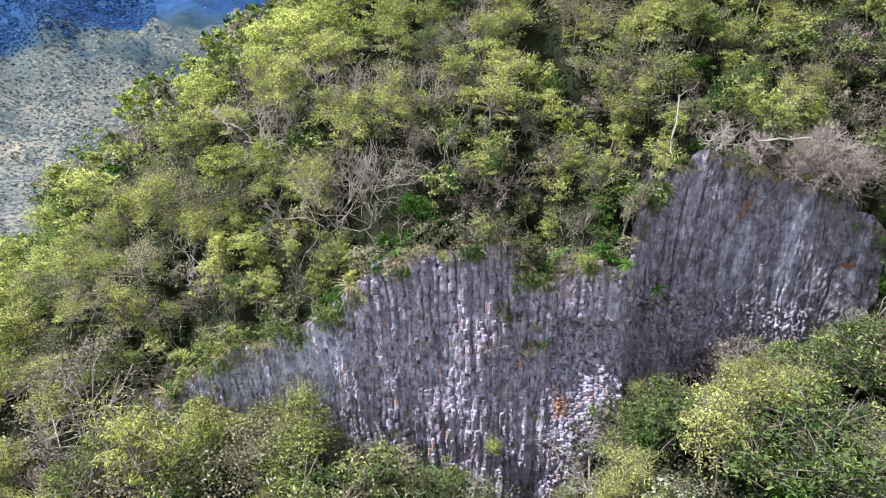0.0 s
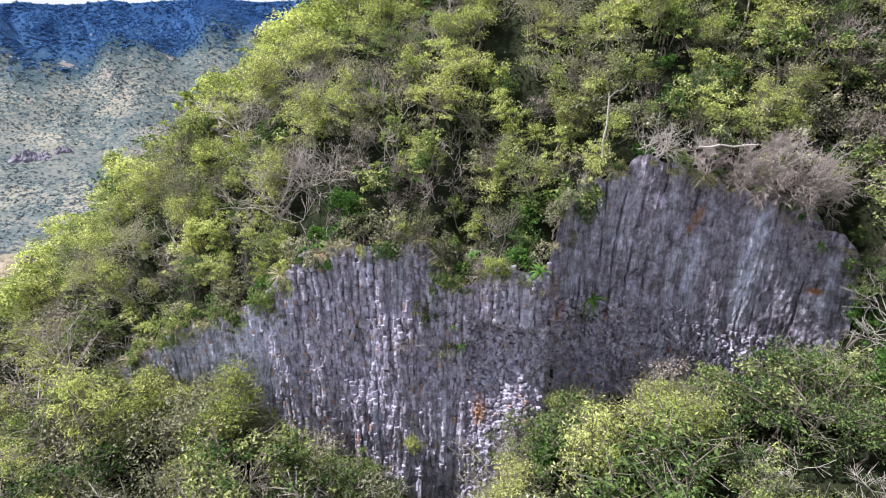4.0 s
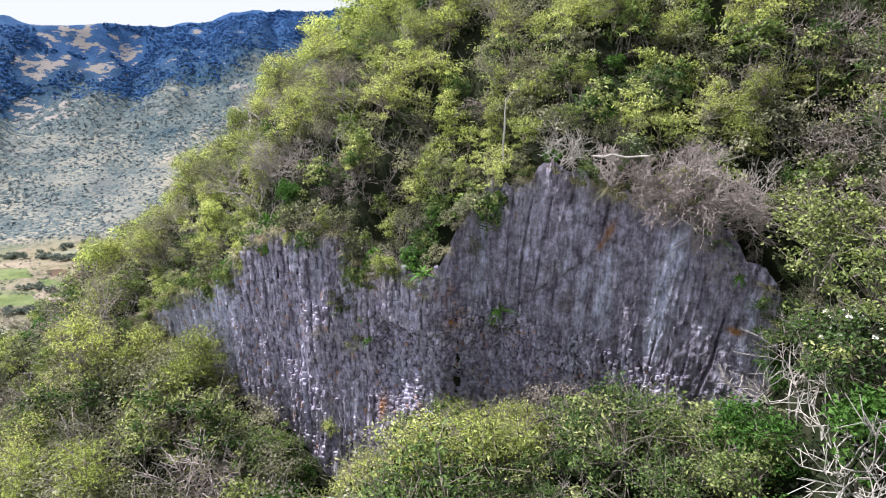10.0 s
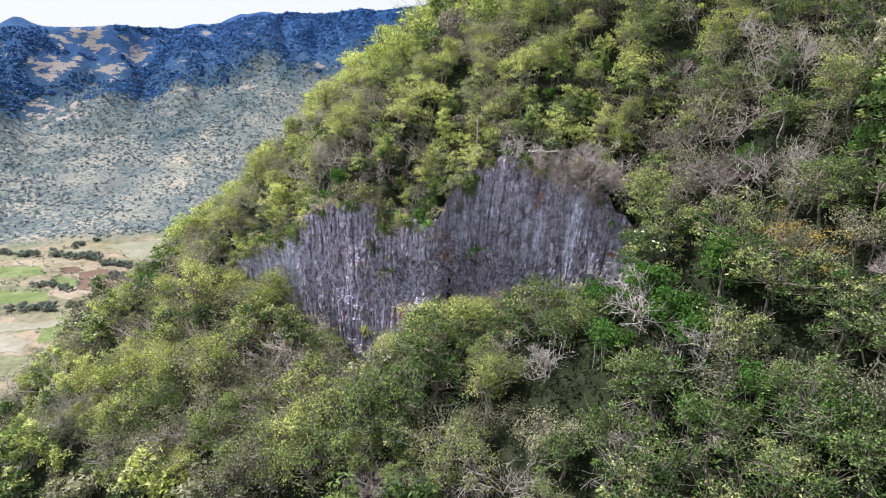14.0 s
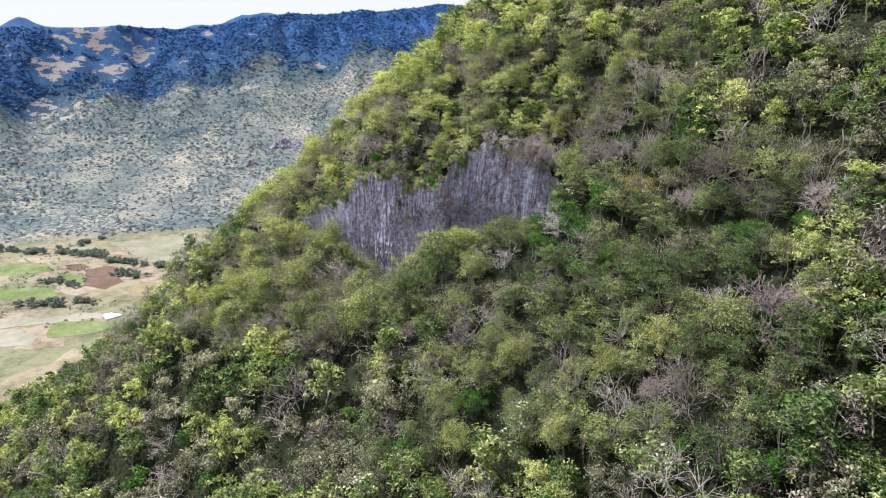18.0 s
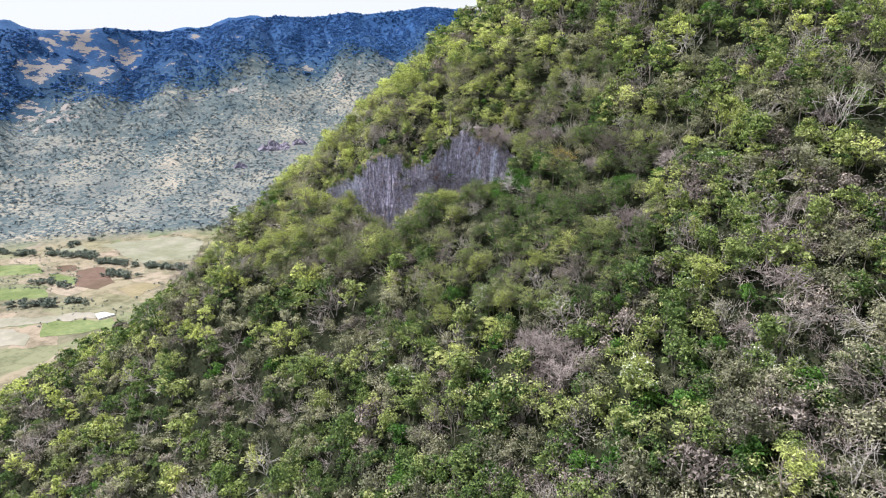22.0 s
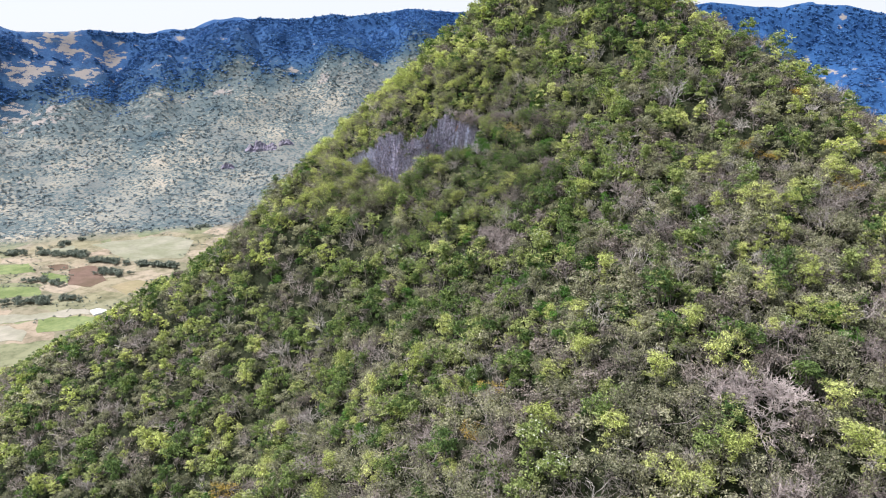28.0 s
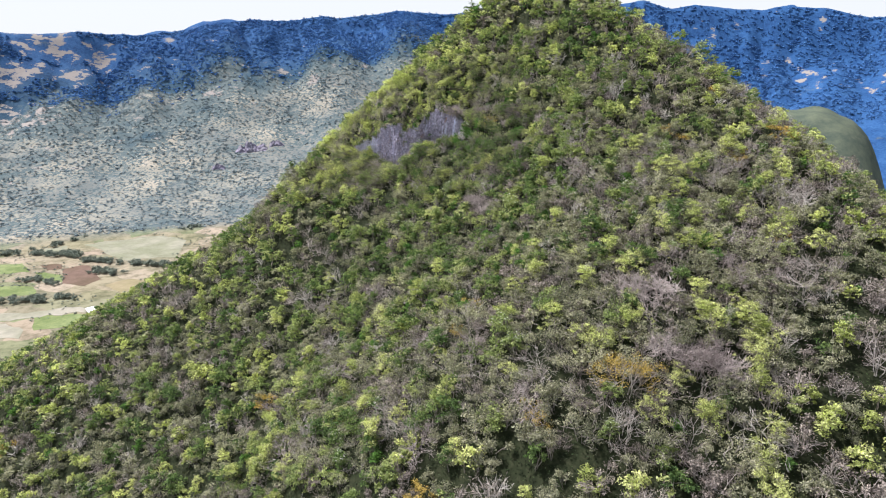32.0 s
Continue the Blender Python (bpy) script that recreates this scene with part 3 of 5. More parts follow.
# needle colour pushed to blue, mountain haze put into the base colour
FAR_PINE_HAZED = far_leaf_material("far_pine_needles_hazed", [(0.0, (0.034, 0.110, 0.275)), (0.6, (0.066, 0.175, 0.400)), (1.0, (0.11, 0.24, 0.46))])

# ---- the ground, one sheet to the horizon ----
def axis(lo, hi, fine, limit, cap, growth=1.06):
    out = list(np.arange(lo, hi + fine, fine))
    s, v = fine, out[-1]
    while v < limit[1]:
        s = min(s * growth, cap)
        v += s
        out.append(v)
    s, v = fine, out[0]
    while v > limit[0]:
        s = min(s * growth, cap)
        v -= s
        out.insert(0, v)
    return np.array(out)


gx = axis(-32, 40, 0.8, (-4700, 2600), 30)
gy = axis(24, 46, 0.5, (-1200, 4900), 30)
X, Y = np.meshgrid(gx, gy)
Z = ground_z(X, Y)
nx, ny = len(gx), len(gy)
idx = np.arange(nx * ny).reshape(ny, nx)
quads = np.stack([idx[:-1, :-1], idx[:-1, 1:], idx[1:, 1:], idx[1:, :-1]], -1).reshape(-1, 4)
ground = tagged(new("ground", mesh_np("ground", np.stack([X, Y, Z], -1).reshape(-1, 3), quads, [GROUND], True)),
                "wooded hill, dry valley and forested mountains painted haze-blue", "ground", kind="structure")
at = ground.data.attributes.new("pine", "FLOAT", "POINT")
at.data.foreach_set("value", pine_share(X, Y).ravel().astype(np.float32))
at = ground.data.attributes.new("turf", "FLOAT", "POINT")
at.data.foreach_set("value", (np.exp(-(np.abs(X - 110) / 340) ** 6) * np.exp(-((Y - 1480) / 560) ** 4)).ravel().astype(np.float32))
# how strongly the haze blue is painted onto the mountain woods
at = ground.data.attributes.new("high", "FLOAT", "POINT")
at.data.foreach_set("value", haze_share(X, Y).ravel().astype(np.float32))
at = ground.data.attributes.new("open_land", "FLOAT", "POINT")
at.data.foreach_set("value", open_land(X, Y).ravel().astype(np.float32))

# ---- the rock face ----
cliff = tagged(new("cliff"), "grey-violet basalt cliff of broken columns with pale streaks", "cliff", kind="structure")
cliff.location = (3, 34, -24)
CL = Vector(cliff.location)


def face_y(x, z):
    """The rough front of the rock, by x and height."""
    loose = (1 - smooth(10.5, 12, x)) * (0.35 + 0.65 * smooth(-8, -4, x))
    lobes = loose * (0.62 * vnoise(x + 0.10 * z, z * 0.22, 2.4, 31) + 0.16 * vnoise(x + 0.10 * z, z * 0.3, 0.9, 35, 2))
    # the broken foot lies back under the overhanging columns
    under = 0.95 * smooth(-13.7, -14.5, z) * smooth(-21, -16.5, z) * smooth(5.6, 7.2, x) * smooth(15.5, 12.0, x)
    return cliff_y(x) - 0.45 + lobes + under + 0.30 * vnoise(x, z * 0.7, 4.0, 33) + 0.035 * (z + 16)


# dark back sheet under the loose columns
xs, vs = np.arange(-18, 12.2, 0.4), np.linspace(0, 1, 40)
XX, VV = np.meshgrid(xs, vs)
ZZ = (cliff_bot(XX) - 1.2) * (1 - VV) + (cliff_top(XX) + 0.25) * VV
YY = face_y(XX, ZZ) + 0.16 + 0.10 * vnoise(XX * 2, ZZ, 0.9, 37)
n1, n2 = len(xs), len(vs)
ii = np.arange(n1 * n2).reshape(n2, n1)
qq = np.stack([ii[:-1, :-1], ii[:-1, 1:], ii[1:, 1:], ii[1:, :-1]], -1).reshape(-1, 4)
child("rock_backing", mesh_np("rock_backing", np.stack([XX - CL.x, YY - CL.y, ZZ - CL.z], -1).reshape(-1, 3), qq, [ROCK], True), cliff)

# the smooth wall
xs, vs = np.arange(10.7, 26.4, 0.075), np.linspace(0, 1, 170)
XX, VV = np.meshgrid(xs, vs)
ZZ = (cliff_bot(XX) - 1.2) * (1 - VV) + (cliff_top(XX) + 0.35) * VV
slant = XX - (0.02 + 0.10 * smooth(13, 17, XX)) * (ZZ + 12)
rib = np.floor(slant / 0.36 + 0.7 * vnoise(XX, ZZ, 3.0, 41))
step = lattice(rib, np.floor((ZZ + 40 * lattice(rib, rib * 0, 5)) / 1.3), 6) - 0.5
YY = face_y(XX, ZZ) + 0.10 * step + 0.10 * vnoise(slant * 2.6, ZZ * 0.10, 0.8, 43) + 0.07 * vnoise(XX, ZZ * 0.4, 0.3, 47, 2) + 0.05 * vnoise(slant, ZZ * 0.5, 0.14, 48, 2)
fringe = 0.7 * smooth(0.93, 1.0, VV) * vnoise(XX, XX * 0, 0.7, 63)
ZZ = ZZ + fringe
# upright grooves between the old column faces
edge = np.abs((slant / 0.9 + 0.45 * vnoise(XX, ZZ * 0.25, 1.6, 44)) % 1.0 - 0.5)
YY = YY + 0.26 * smooth(0.09, 0.0, edge) * smooth(-0.1, 0.45, vnoise(XX, ZZ * 0.5, 1.5, 46))
# a slanting crack with a broken upper edge
crack = (ZZ + 13.4) - 0.85 * (XX - 13.0) - 0.5 * vnoise(XX, ZZ, 0.9, 49)
YY = YY + 0.24 * smooth(-0.9, 0.0, crack) * (1 - smooth(0.0, 0.25, crack)) * smooth(12.5, 13.5, XX) * smooth(18.5, 16.5, XX)
YY = YY + 0.30 * smooth(-14.2, -15.6, ZZ) * vnoise(XX, ZZ, 0.5, 53)
n1, n2 = len(xs), len(vs)
ii = np.arange(n1 * n2).reshape(n2, n1)
qq = np.stack([ii[:-1, :-1], ii[:-1, 1:], ii[1:, 1:], ii[1:, :-1]], -1).reshape(-1, 4)
wall = mesh_np("rock_wall", np.stack([XX - CL.x, YY - CL.y, ZZ - CL.z], -1).reshape(-1, 3), qq, [ROCK_WALL])
pale, rust = XX * 0, XX * 0
# pale water streaks: place along the wall, width, from and to height, strength
for sx, sw, z0, z1, k in ((21.05, 0.36, -14.0, -7.6, 1.5), (21.6, 0.5, -13.4, -8.4, 0.5), (18.1, 0.22, -15.0, -9.4, 1.2), (18.7, 0.14, -14.0, -9.2, 0.6), (11.75, 0.22, -12.5, -7.2, 1.0), (12.6, 0.16, -11.0, -7.0, 0.5), (14.2, 0.45, -10.2, -5.8, 0.6), (15.8, 0.5, -10.6, -9.2, 0.9), (16.4, 0.12, -13.0, -9.8, 0.7), (24.9, 0.45, -12.8, -10.0, 0.8), (20.2, 0.14, -14.5, -8.0, 0.4), (17.2, 0.12, -15.5, -10.5, 0.5), (23.2, 0.3, -13.4, -8.6, 0.4)):
    away = np.abs(slant - sx - 0.10 * (vnoise(slant, ZZ, 1.4, 57)))
    pale += k * np.exp(-(away / sw) ** 2) * smooth(z0 - 1.2, z0 + 0.8, ZZ) * smooth(z1 + 0.7, z1 - 0.5, ZZ) * np.clip(0.55 + 1.1 * vnoise(slant * 9, ZZ * 0.35, 0.5, 59), 0, 1.3)
for sx, sz, sw, sh in ((18.3, -8.2, 0.2, 0.42), (17.9, -9.0, 0.14, 0.24), (24.6, -12.0, 0.35, 0.16)):
    rust += np.exp(-((XX - sx - 0.3 * (ZZ - sz)) / sw) ** 2 - ((ZZ - sz) / sh) ** 2) * 1.3
for key, val in (("pale", pale), ("rust", rust)):
    at = wall.attributes.new(key, "FLOAT", "POINT")
    at.data.foreach_set("value", np.clip(val, 0, 1).ravel().astype(np.float32))
child("rock_wall", wall, cliff, "smooth grey rock wall with white water streaks")


def block_arrays(r):
    """One broken lump of a basalt column, about one unit wide and high: five to seven sides, chipped ends."""
    k = int(r.integers(5, 8))
    a = np.arange(k) * 2 * np.pi / k + r.uniform(0, 1)
    rad = 0.5 * r.uniform(0.80, 1.14, k)
    top, bot = 0.5 + r.uniform(-0.16, 0.12, k), -0.5 + r.uniform(-0.12, 0.16, k)
    v = []
    for s, z in ((0.88, bot), (1.0, bot + 0.07), (1.0, top - 0.07), (0.88, top)):
        v += [(s * rad[i] * np.cos(a[i]), s * rad[i] * np.sin(a[i]), z[i]) for i in range(k)]
    v += [(0, 0, 0.53), (0, 0, -0.53)]
    f = []
    for i in range(k):
        j = (i + 1) % k
        for q in range(3):
            f += [(q * k + i, q * k + j, q * k + k + j), (q * k + i, q * k + k + j, q * k + k + i)]
        f += [(3 * k + i, 3 * k + j, 4 * k), (j, i, 4 * k + 1)]
    return np.array(v), np.array(f)


block_kinds = [block_arrays(rng) for _ in range(14)]
block_places = []
x = -18.0
while x < 22.5:
    fine = x < -4.5
    wcol = rng.uniform(0.13, 0.20) if fine else rng.uniform(0.15, 0.27)
    if x > 11.2:
        wcol *= 0.72
    lean = -0.10 + 0.006 * (x + 10) + rng.normal(0, 0.02)
    z = float(cliff_bot(x)) - 0.6
    ztop = float(cliff_top(x)) + rng.uniform(-0.5, 0.2)
    if x > 10.6:
        ztop = min(ztop, -13.3 - 0.16 * (x - 10.6) + rng.uniform(-1.0, 0.5) + 0.8 * float(vnoise(x, x * 0, 1.6, 69)))
    off = rng.normal(0, 0.05)
    while z < ztop:
        rubble = x > 10.6 or x > 6 and z < -13.8
        hb = rng.uniform(0.14, 0.42) if fine else rng.uniform(0.11, 0.26) if rubble else rng.uniform(0.18, 0.46)
        if rng.random() < (0.18 if fine else 0.7 if rubble else 0.38):
            off = rng.normal(0, 0.05 if fine else 0.07 if rubble else 0.075)
        zc = z + hb / 2
        xx = x + lean * (zc + 17) + rng.normal(0, 0.02 if fine else 0.07 if rubble else 0.035) + 0.16 * float(vnoise(x, zc, 1.3, 67))
        yy = float(face_y(xx, zc)) + off - (0.24 if 10.3 < x < 12.2 else 0.08 if x > 10.3 else 0)
        tl = 0.20 if fine else 0.24 if rubble else 0.15
        if rng.random() > (0.05 if fine else 0.09 if rubble else 0.05):
            block_places.append((xx, yy, zc, wcol * rng.uniform(1.2, 1.6), hb * rng.uniform(1.02, 1.2), rng.uniform(-tl, tl), rng.uniform(-tl, tl), rng.uniform(0, 6.28), int(rng.integers(14))))
        z += hb * 0.98
    x += wcol * (0.45 if 10.3 < x < 12.2 else 0.86)


def block_matrix(p):
    xx, yy, zc, wd, hb, tx, ty, tz, kd = p
    return Matrix.LocRotScale((xx - CL.x, yy - CL.y, zc - CL.z), Euler((tx, ty, tz)), (wd, wd, hb))


own, rest = [], []
for p in block_places:
    (own if 0.8 < p[0] < 3.6 and -16.5 < p[2] < -9.0 and len(own) < 300 else rest).append(p)
block_meshes = [mesh_np("basalt_block", v, f, [ROCK]) for v, f in block_kinds]
for p in own:
    ob = child("basalt_block", block_meshes[p[8]], cliff)
    ob.matrix_basis = block_matrix(p)
bv, bf, base = [], [], 0
for p in rest:
    v, f = block_kinds[p[8]]
    mm = np.array(block_matrix(p))
    bv.append(v @ mm[:3, :3].T + mm[:3, 3])
    bf.append(f + base)
    base += len(v)
rest_mesh = mesh_np("basalt_columns", np.concatenate(bv), np.concatenate(bf), [ROCK])
co = np.concatenate(bv) + np.array(CL)
pale = np.exp(-((co[:, 0] + 0.12 * (co[:, 2] + 12) - 9.2) / 0.6) ** 2) * smooth(-15.5, -13, co[:, 2]) * 0.25
pale = pale + 0.50 * smooth(-3, -8, co[:, 0]) + 0.45 * np.exp(-((co[:, 0] + 0.12 * (co[:, 2] + 12) - 1.6) / 0.7) ** 2) * smooth(-17, -15, co[:, 2]) + 0.5 * np.exp(-((co[:, 0] - 7.6) / 0.9) ** 2 - ((co[:, 2] + 17.2) / 1.4) ** 2) * 0.7
rust = 0.5 * np.exp(-((co[:, 0] - 11.0 + 0.4 * vnoise(co[:, 2], co[:, 2] * 0, 0.8, 5)) / 0.3) ** 2) * smooth(-14.6, -14, co[:, 2]) * smooth(-11, -12, co[:, 2])
rust = rust + np.exp(-((co[:, 0] - 6.9) / 0.35) ** 2 - ((co[:, 2] + 19.5) / 0.7) ** 2) + np.exp(-((co[:, 0] + 2.6) / 0.4) ** 2 - ((co[:, 2] + 10.7) / 0.3) ** 2)
for key, val in (("pale", pale), ("rust", rust)):
    at = rest_mesh.attributes.new(key, "FLOAT", "POINT")
    at.data.foreach_set("value", np.clip(val, 0, 1).astype(np.float32))
tagged(child("basalt_columns", rest_mesh, cliff, "broken grey basalt columns packed side by side"), kind="stuff")


# ---- plants ----
def tube(p, q, r0, r1, sides=3):
    """A tapered limb from p to q: verts and quad faces."""
    p, q = np.asarray(p, float), np.asarray(q, float)
    d = q - p
    d = d / (np.linalg.norm(d) + 1e-9)
    a = np.cross(d, (0.31, 0.74, 0.6))
    a = a / (np.linalg.norm(a) + 1e-9)
    b = np.cross(d, a)
    t = np.arange(sides) * 2 * np.pi / sides
    ring = np.cos(t)[:, None] * a + np.sin(t)[:, None] * b
    v = np.concatenate([p + ring * r0, q + ring * r1])
    i = np.arange(sides)
    j = (i + 1) % sides
    return v, np.stack([i, j, sides + j, sides + i], -1)


def gather(pieces):
    vs, fs, base = [], [], 0
    for v, f in pieces:
        vs.append(v)
        fs.append(f + base)
        base += len(v)
    return np.concatenate(vs), np.concatenate(fs)


def bent(r, p, q, r0, r1, parts, wob, sides=3):
    """A limb from p to q in several bent pieces; returns its pieces and its points."""
    p, q = np.asarray(p, float), np.asarray(q, float)
    pts = [p + (q - p) * k / parts for k in range(parts + 1)]
    ln = np.linalg.norm(q - p)
    for k in range(1, parts):
        pts[k] = pts[k] + r.normal(0, wob * ln, 3)
    rad = np.linspace(r0, r1, parts + 1)
    return [tube(pts[k], pts[k + 1], rad[k], rad[k + 1], sides) for k in range(parts)], pts


def leaves(r, centres, radii, count, length, width, up=0.5, plain=False):
    """Folded diamond leaves scattered over clumps, or plain three-cornered ones: verts and faces."""
    n = len(centres)
    c = np.repeat(np.asarray(centres), count, 0)
    rad = np.repeat(np.asarray(radii), count)
    d = r.normal(0, 1, (n * count, 3))
    d /= np.linalg.norm(d, axis=1, keepdims=True)
    d[:, 2] = np.where(d[:, 2] < -0.25, -d[:, 2], d[:, 2])
    pos = c + d * (rad * r.uniform(0.25, 1.30, n * count) ** 0.8)[:, None] * np.array([1, 1, 0.75])
    nrm = d * 0.6 + r.normal(0, 0.55, d.shape) + np.array([0, 0, up])
    nrm /= np.linalg.norm(nrm, axis=1, keepdims=True)
    ax = np.cross(nrm, r.normal(0, 1, d.shape))
    ax /= np.linalg.norm(ax, axis=1, keepdims=True)
    sd = np.cross(nrm, ax)
    ln = (length * r.uniform(0.6, 1.25, len(pos)))[:, None]
    wd = ln * width / length
    if plain:
        v = np.stack([pos - ax * ln * 0.5 + sd * wd * 0.5, pos - ax * ln * 0.4 - sd * wd * 0.5, pos + ax * ln * 0.5 - nrm * ln * 0.12], 1)
        return v.reshape(-1, 3), np.arange(len(pos) * 3).reshape(-1, 3)
    v = np.stack([pos - ax * ln * 0.5, pos + sd * wd * 0.5 + nrm * wd * 0.18, pos + ax * ln * 0.5 - nrm * ln * 0.12, pos - sd * wd * 0.5 + nrm * wd * 0.18], 1)
    return v.reshape(-1, 3), np.arange(len(pos) * 4).reshape(-1, 4)


def leafy(r, spread, high, clumps, count, length, width, size=0.62, sides=3, twigs=0, plain=False):
    """A leafy tree or bush standing at the origin: wood pieces, leaves."""
    wood, cs, rs = [], [], []
    stems = int(r.integers(1, 4))
    lobes = [(r.uniform(0, 6.28), r.uniform(0.25, 0.62)) for _ in range(int(r.integers(4, 7)))]
    lobes[0] = (0, 0.0)
    for k in range(clumps):
        a, q = lobes[k % len(lobes)]
        lobe = np.array([np.cos(a) * q * spread, np.sin(a) * q * spread, 0])
        t = r.uniform(0, 6.28)
        e = r.uniform(0.05, 1.45)
        rr = spread * r.uniform(0.28, 0.50)
        top = high * (1 - 0.42 * q * q) * r.uniform(0.78, 1.06)
        p = lobe + np.array([np.cos(t) * np.cos(e) * rr, np.sin(t) * np.cos(e) * rr, 0])
        p[2] = top - (1 - np.sin(e)) * high * 0.60
        cs.append(p)
        rs.append(size * r.uniform(0.42, 1.2) * (0.8 + 0.25 * np.sin(e)))
    fork = []
    for k in range(stems):
        a = r.uniform(0, 6.28)
        q = np.array([np.cos(a) * spread * 0.22, np.sin(a) * spread * 0.22, high * r.uniform(0.38, 0.55)])
        pc, pts = bent(r, (0.12 * np.cos(a), 0.12 * np.sin(a), -0.8), q, 0.035 * high * 0.6, 0.022 * high * 0.6, 3, 0.05, sides + 1)
        wood += pc
        fork.append(q)
    for c, q in zip(cs, rs):
        f = fork[int(np.argmin([np.linalg.norm(c - g) for g in fork]))]
        pc, pts = bent(r, f, c, 0.030, 0.012, 2, 0.10, sides)
        wood += pc
        for _ in range(twigs):
            d = r.normal(0, 1, 3)
            d[2] = abs(d[2])
            wood.append(tube(c, c + d / np.linalg.norm(d) * q * 1.7, 0.016, 0.008, 3))
    return wood, leaves(r, cs, rs, count, length, width, 0.5, plain)


def bare(r, spread, high, limbs, depth, thick=0.05, forks=3, droop=0.0, fine=0.010):
    """A leafless, much-branched shrub: wood pieces, twig ends."""
    wood, ends = [], []

    def grow(p, d, ln, rad, lev):
        pts = [p]
        n = 3 if lev > 1 else 2 if lev == 1 and fine > 0.01 else 1
        for k in range(n):
            d = d + r.normal(0, 0.27, 3) + np.array([0, 0, 0.05 - droop * 0.2])
            d = d / np.linalg.norm(d)
            pts.append(pts[-1] + d * ln / n)
            wood.append(tube(pts[-2], pts[-1], rad * (1 - 0.13 * k), rad * (0.87 - 0.13 * k)))
        if lev == 0:
            ends.append(pts[-1])
            return
        for k in range(forks + 1):
            s = pts[-1] if k < 2 else pts[-2] + (pts[-1] - pts[-2]) * r.uniform(0.3, 0.9)
            nd = d + r.normal(0, 0.66, 3)
            nd[2] += 0.12 - droop * 0.35
            grow(s, nd / np.linalg.norm(nd), ln * r.uniform(0.5, 0.82), max(rad * 0.6, fine), lev - 1)

    for k in range(limbs):
        a = 2 * np.pi * k / limbs + r.uniform(-0.4, 0.4)
        tilt = r.uniform(0.35, 1.0)
        d = np.array([np.cos(a) * tilt * spread / high, np.sin(a) * tilt * spread / high, 1.0])
        grow(np.array([0.1 * np.cos(a), 0.1 * np.sin(a), -0.7]), d / np.linalg.norm(d), high * r.uniform(0.42, 0.6), thick, depth)
    return wood, np.array(ends)


def strap_tuft(r, n, length, width, droop=1.0):
    """Arching strap leaves from one base: verts and quads."""
    out = []
    for k in range(n):
        a = r.uniform(0, 6.28)
        e = r.uniform(0.5, 1.35)
        ln, w = length * r.uniform(0.6, 1.1), width * r.uniform(0.7, 1.2)
        side = np.array([-np.sin(a), np.cos(a), 0]) * w / 2
        pts = []
        for s in range(5):
            t = s / 4
            rr = ln * t * np.cos(e) * (1 + 0.2 * t)
            z = ln * (t * np.sin(e) - droop * 0.75 * t * t)
            pts.append(np.array([np.cos(a) * rr, np.sin(a) * rr, z]))
        v, f = [], []
        for s, p in enumerate(pts):
            tw = (1 - 0.85 * (s / 4) ** 2)
            v += [p - side * tw, p + side * tw]
            if s:
                b = 2 * s
                f.append((b - 2, b - 1, b + 1, b))
        out.append((np.array(v), np.array(f)))
    return gather(out)


def set_tint(me, value):
    at = me.attributes.new("tint", "FLOAT", "FACE")
    at.data.foreach_set("value", np.full(len(me.polygons), value, np.float32) if np.isscalar(value) else np.asarray(value, np.float32))


# kinds of plant: name, label, category, trunk material, leaf material, group
KINDS = {
    "green": ("leafy_tree", "small green leafy tree on the wooded slope", "tree", BARK, LEAF_GREEN, "leafy trees on the hill"),
    "yellow": ("yellow_green_tree", "feathery small tree with yellow-green leaves", "tree", BARK, LEAF_YELLOW, "yellow-green trees on the hill"),
    "olive": ("olive_shrub", "dull olive-green shrub with sparse leaves and grey twigs", "shrub", BARK_GREY, LEAF_OLIVE, "olive shrubs on the hill"),
    "bare": ("bare_shrub", "leafless grey shrub with a tangle of pale twigs", "shrub", BARK_GREY, LEAF_DRY, "bare shrubs on the hill"),
    "dry": ("dry_tree", "half-bare tree with brownish dry leaves", "tree", BARK_GREY, LEAF_DRY, "dry trees on the hill"),
    "lush": ("lush_bush", "dense deep green rounded bush", "bush", BARK, LEAF_LUSH, "lush bushes on the hill"),
    "pale": ("dead_tree", "dead tree with bleached whitish branches", "tree", BARK_PALE, LEAF_DRY, "dead trees on the hill"),
    "orange": ("orange_tree", "small tree with orange-yellow leaves", "tree", BARK_GREY, LEAF_ORANGE, "orange-leaved trees on the hill"),
    "pink": ("twiggy_tree", "leafless tree with a fine haze of greyish-pink twigs", "tree", BARK_PINK, LEAF_DRY, "twiggy trees on the hill"),
    "flower": ("flowering_bush", "green bush dotted with white blossom", "bush", BARK, LEAF_GREEN, "flowering bushes on the hill"),
}
# leaf clumps, leaves a clump, leaf length and width, by how near the path comes
DETAIL = {0: (50, 56, 0.165, 0.088, 3), 1: (34, 34, 0.29, 0.155, 0), 2: (26, 30, 0.34, 0.19, 0), 3: (20, 22, 0.5, 0.28, 0)}


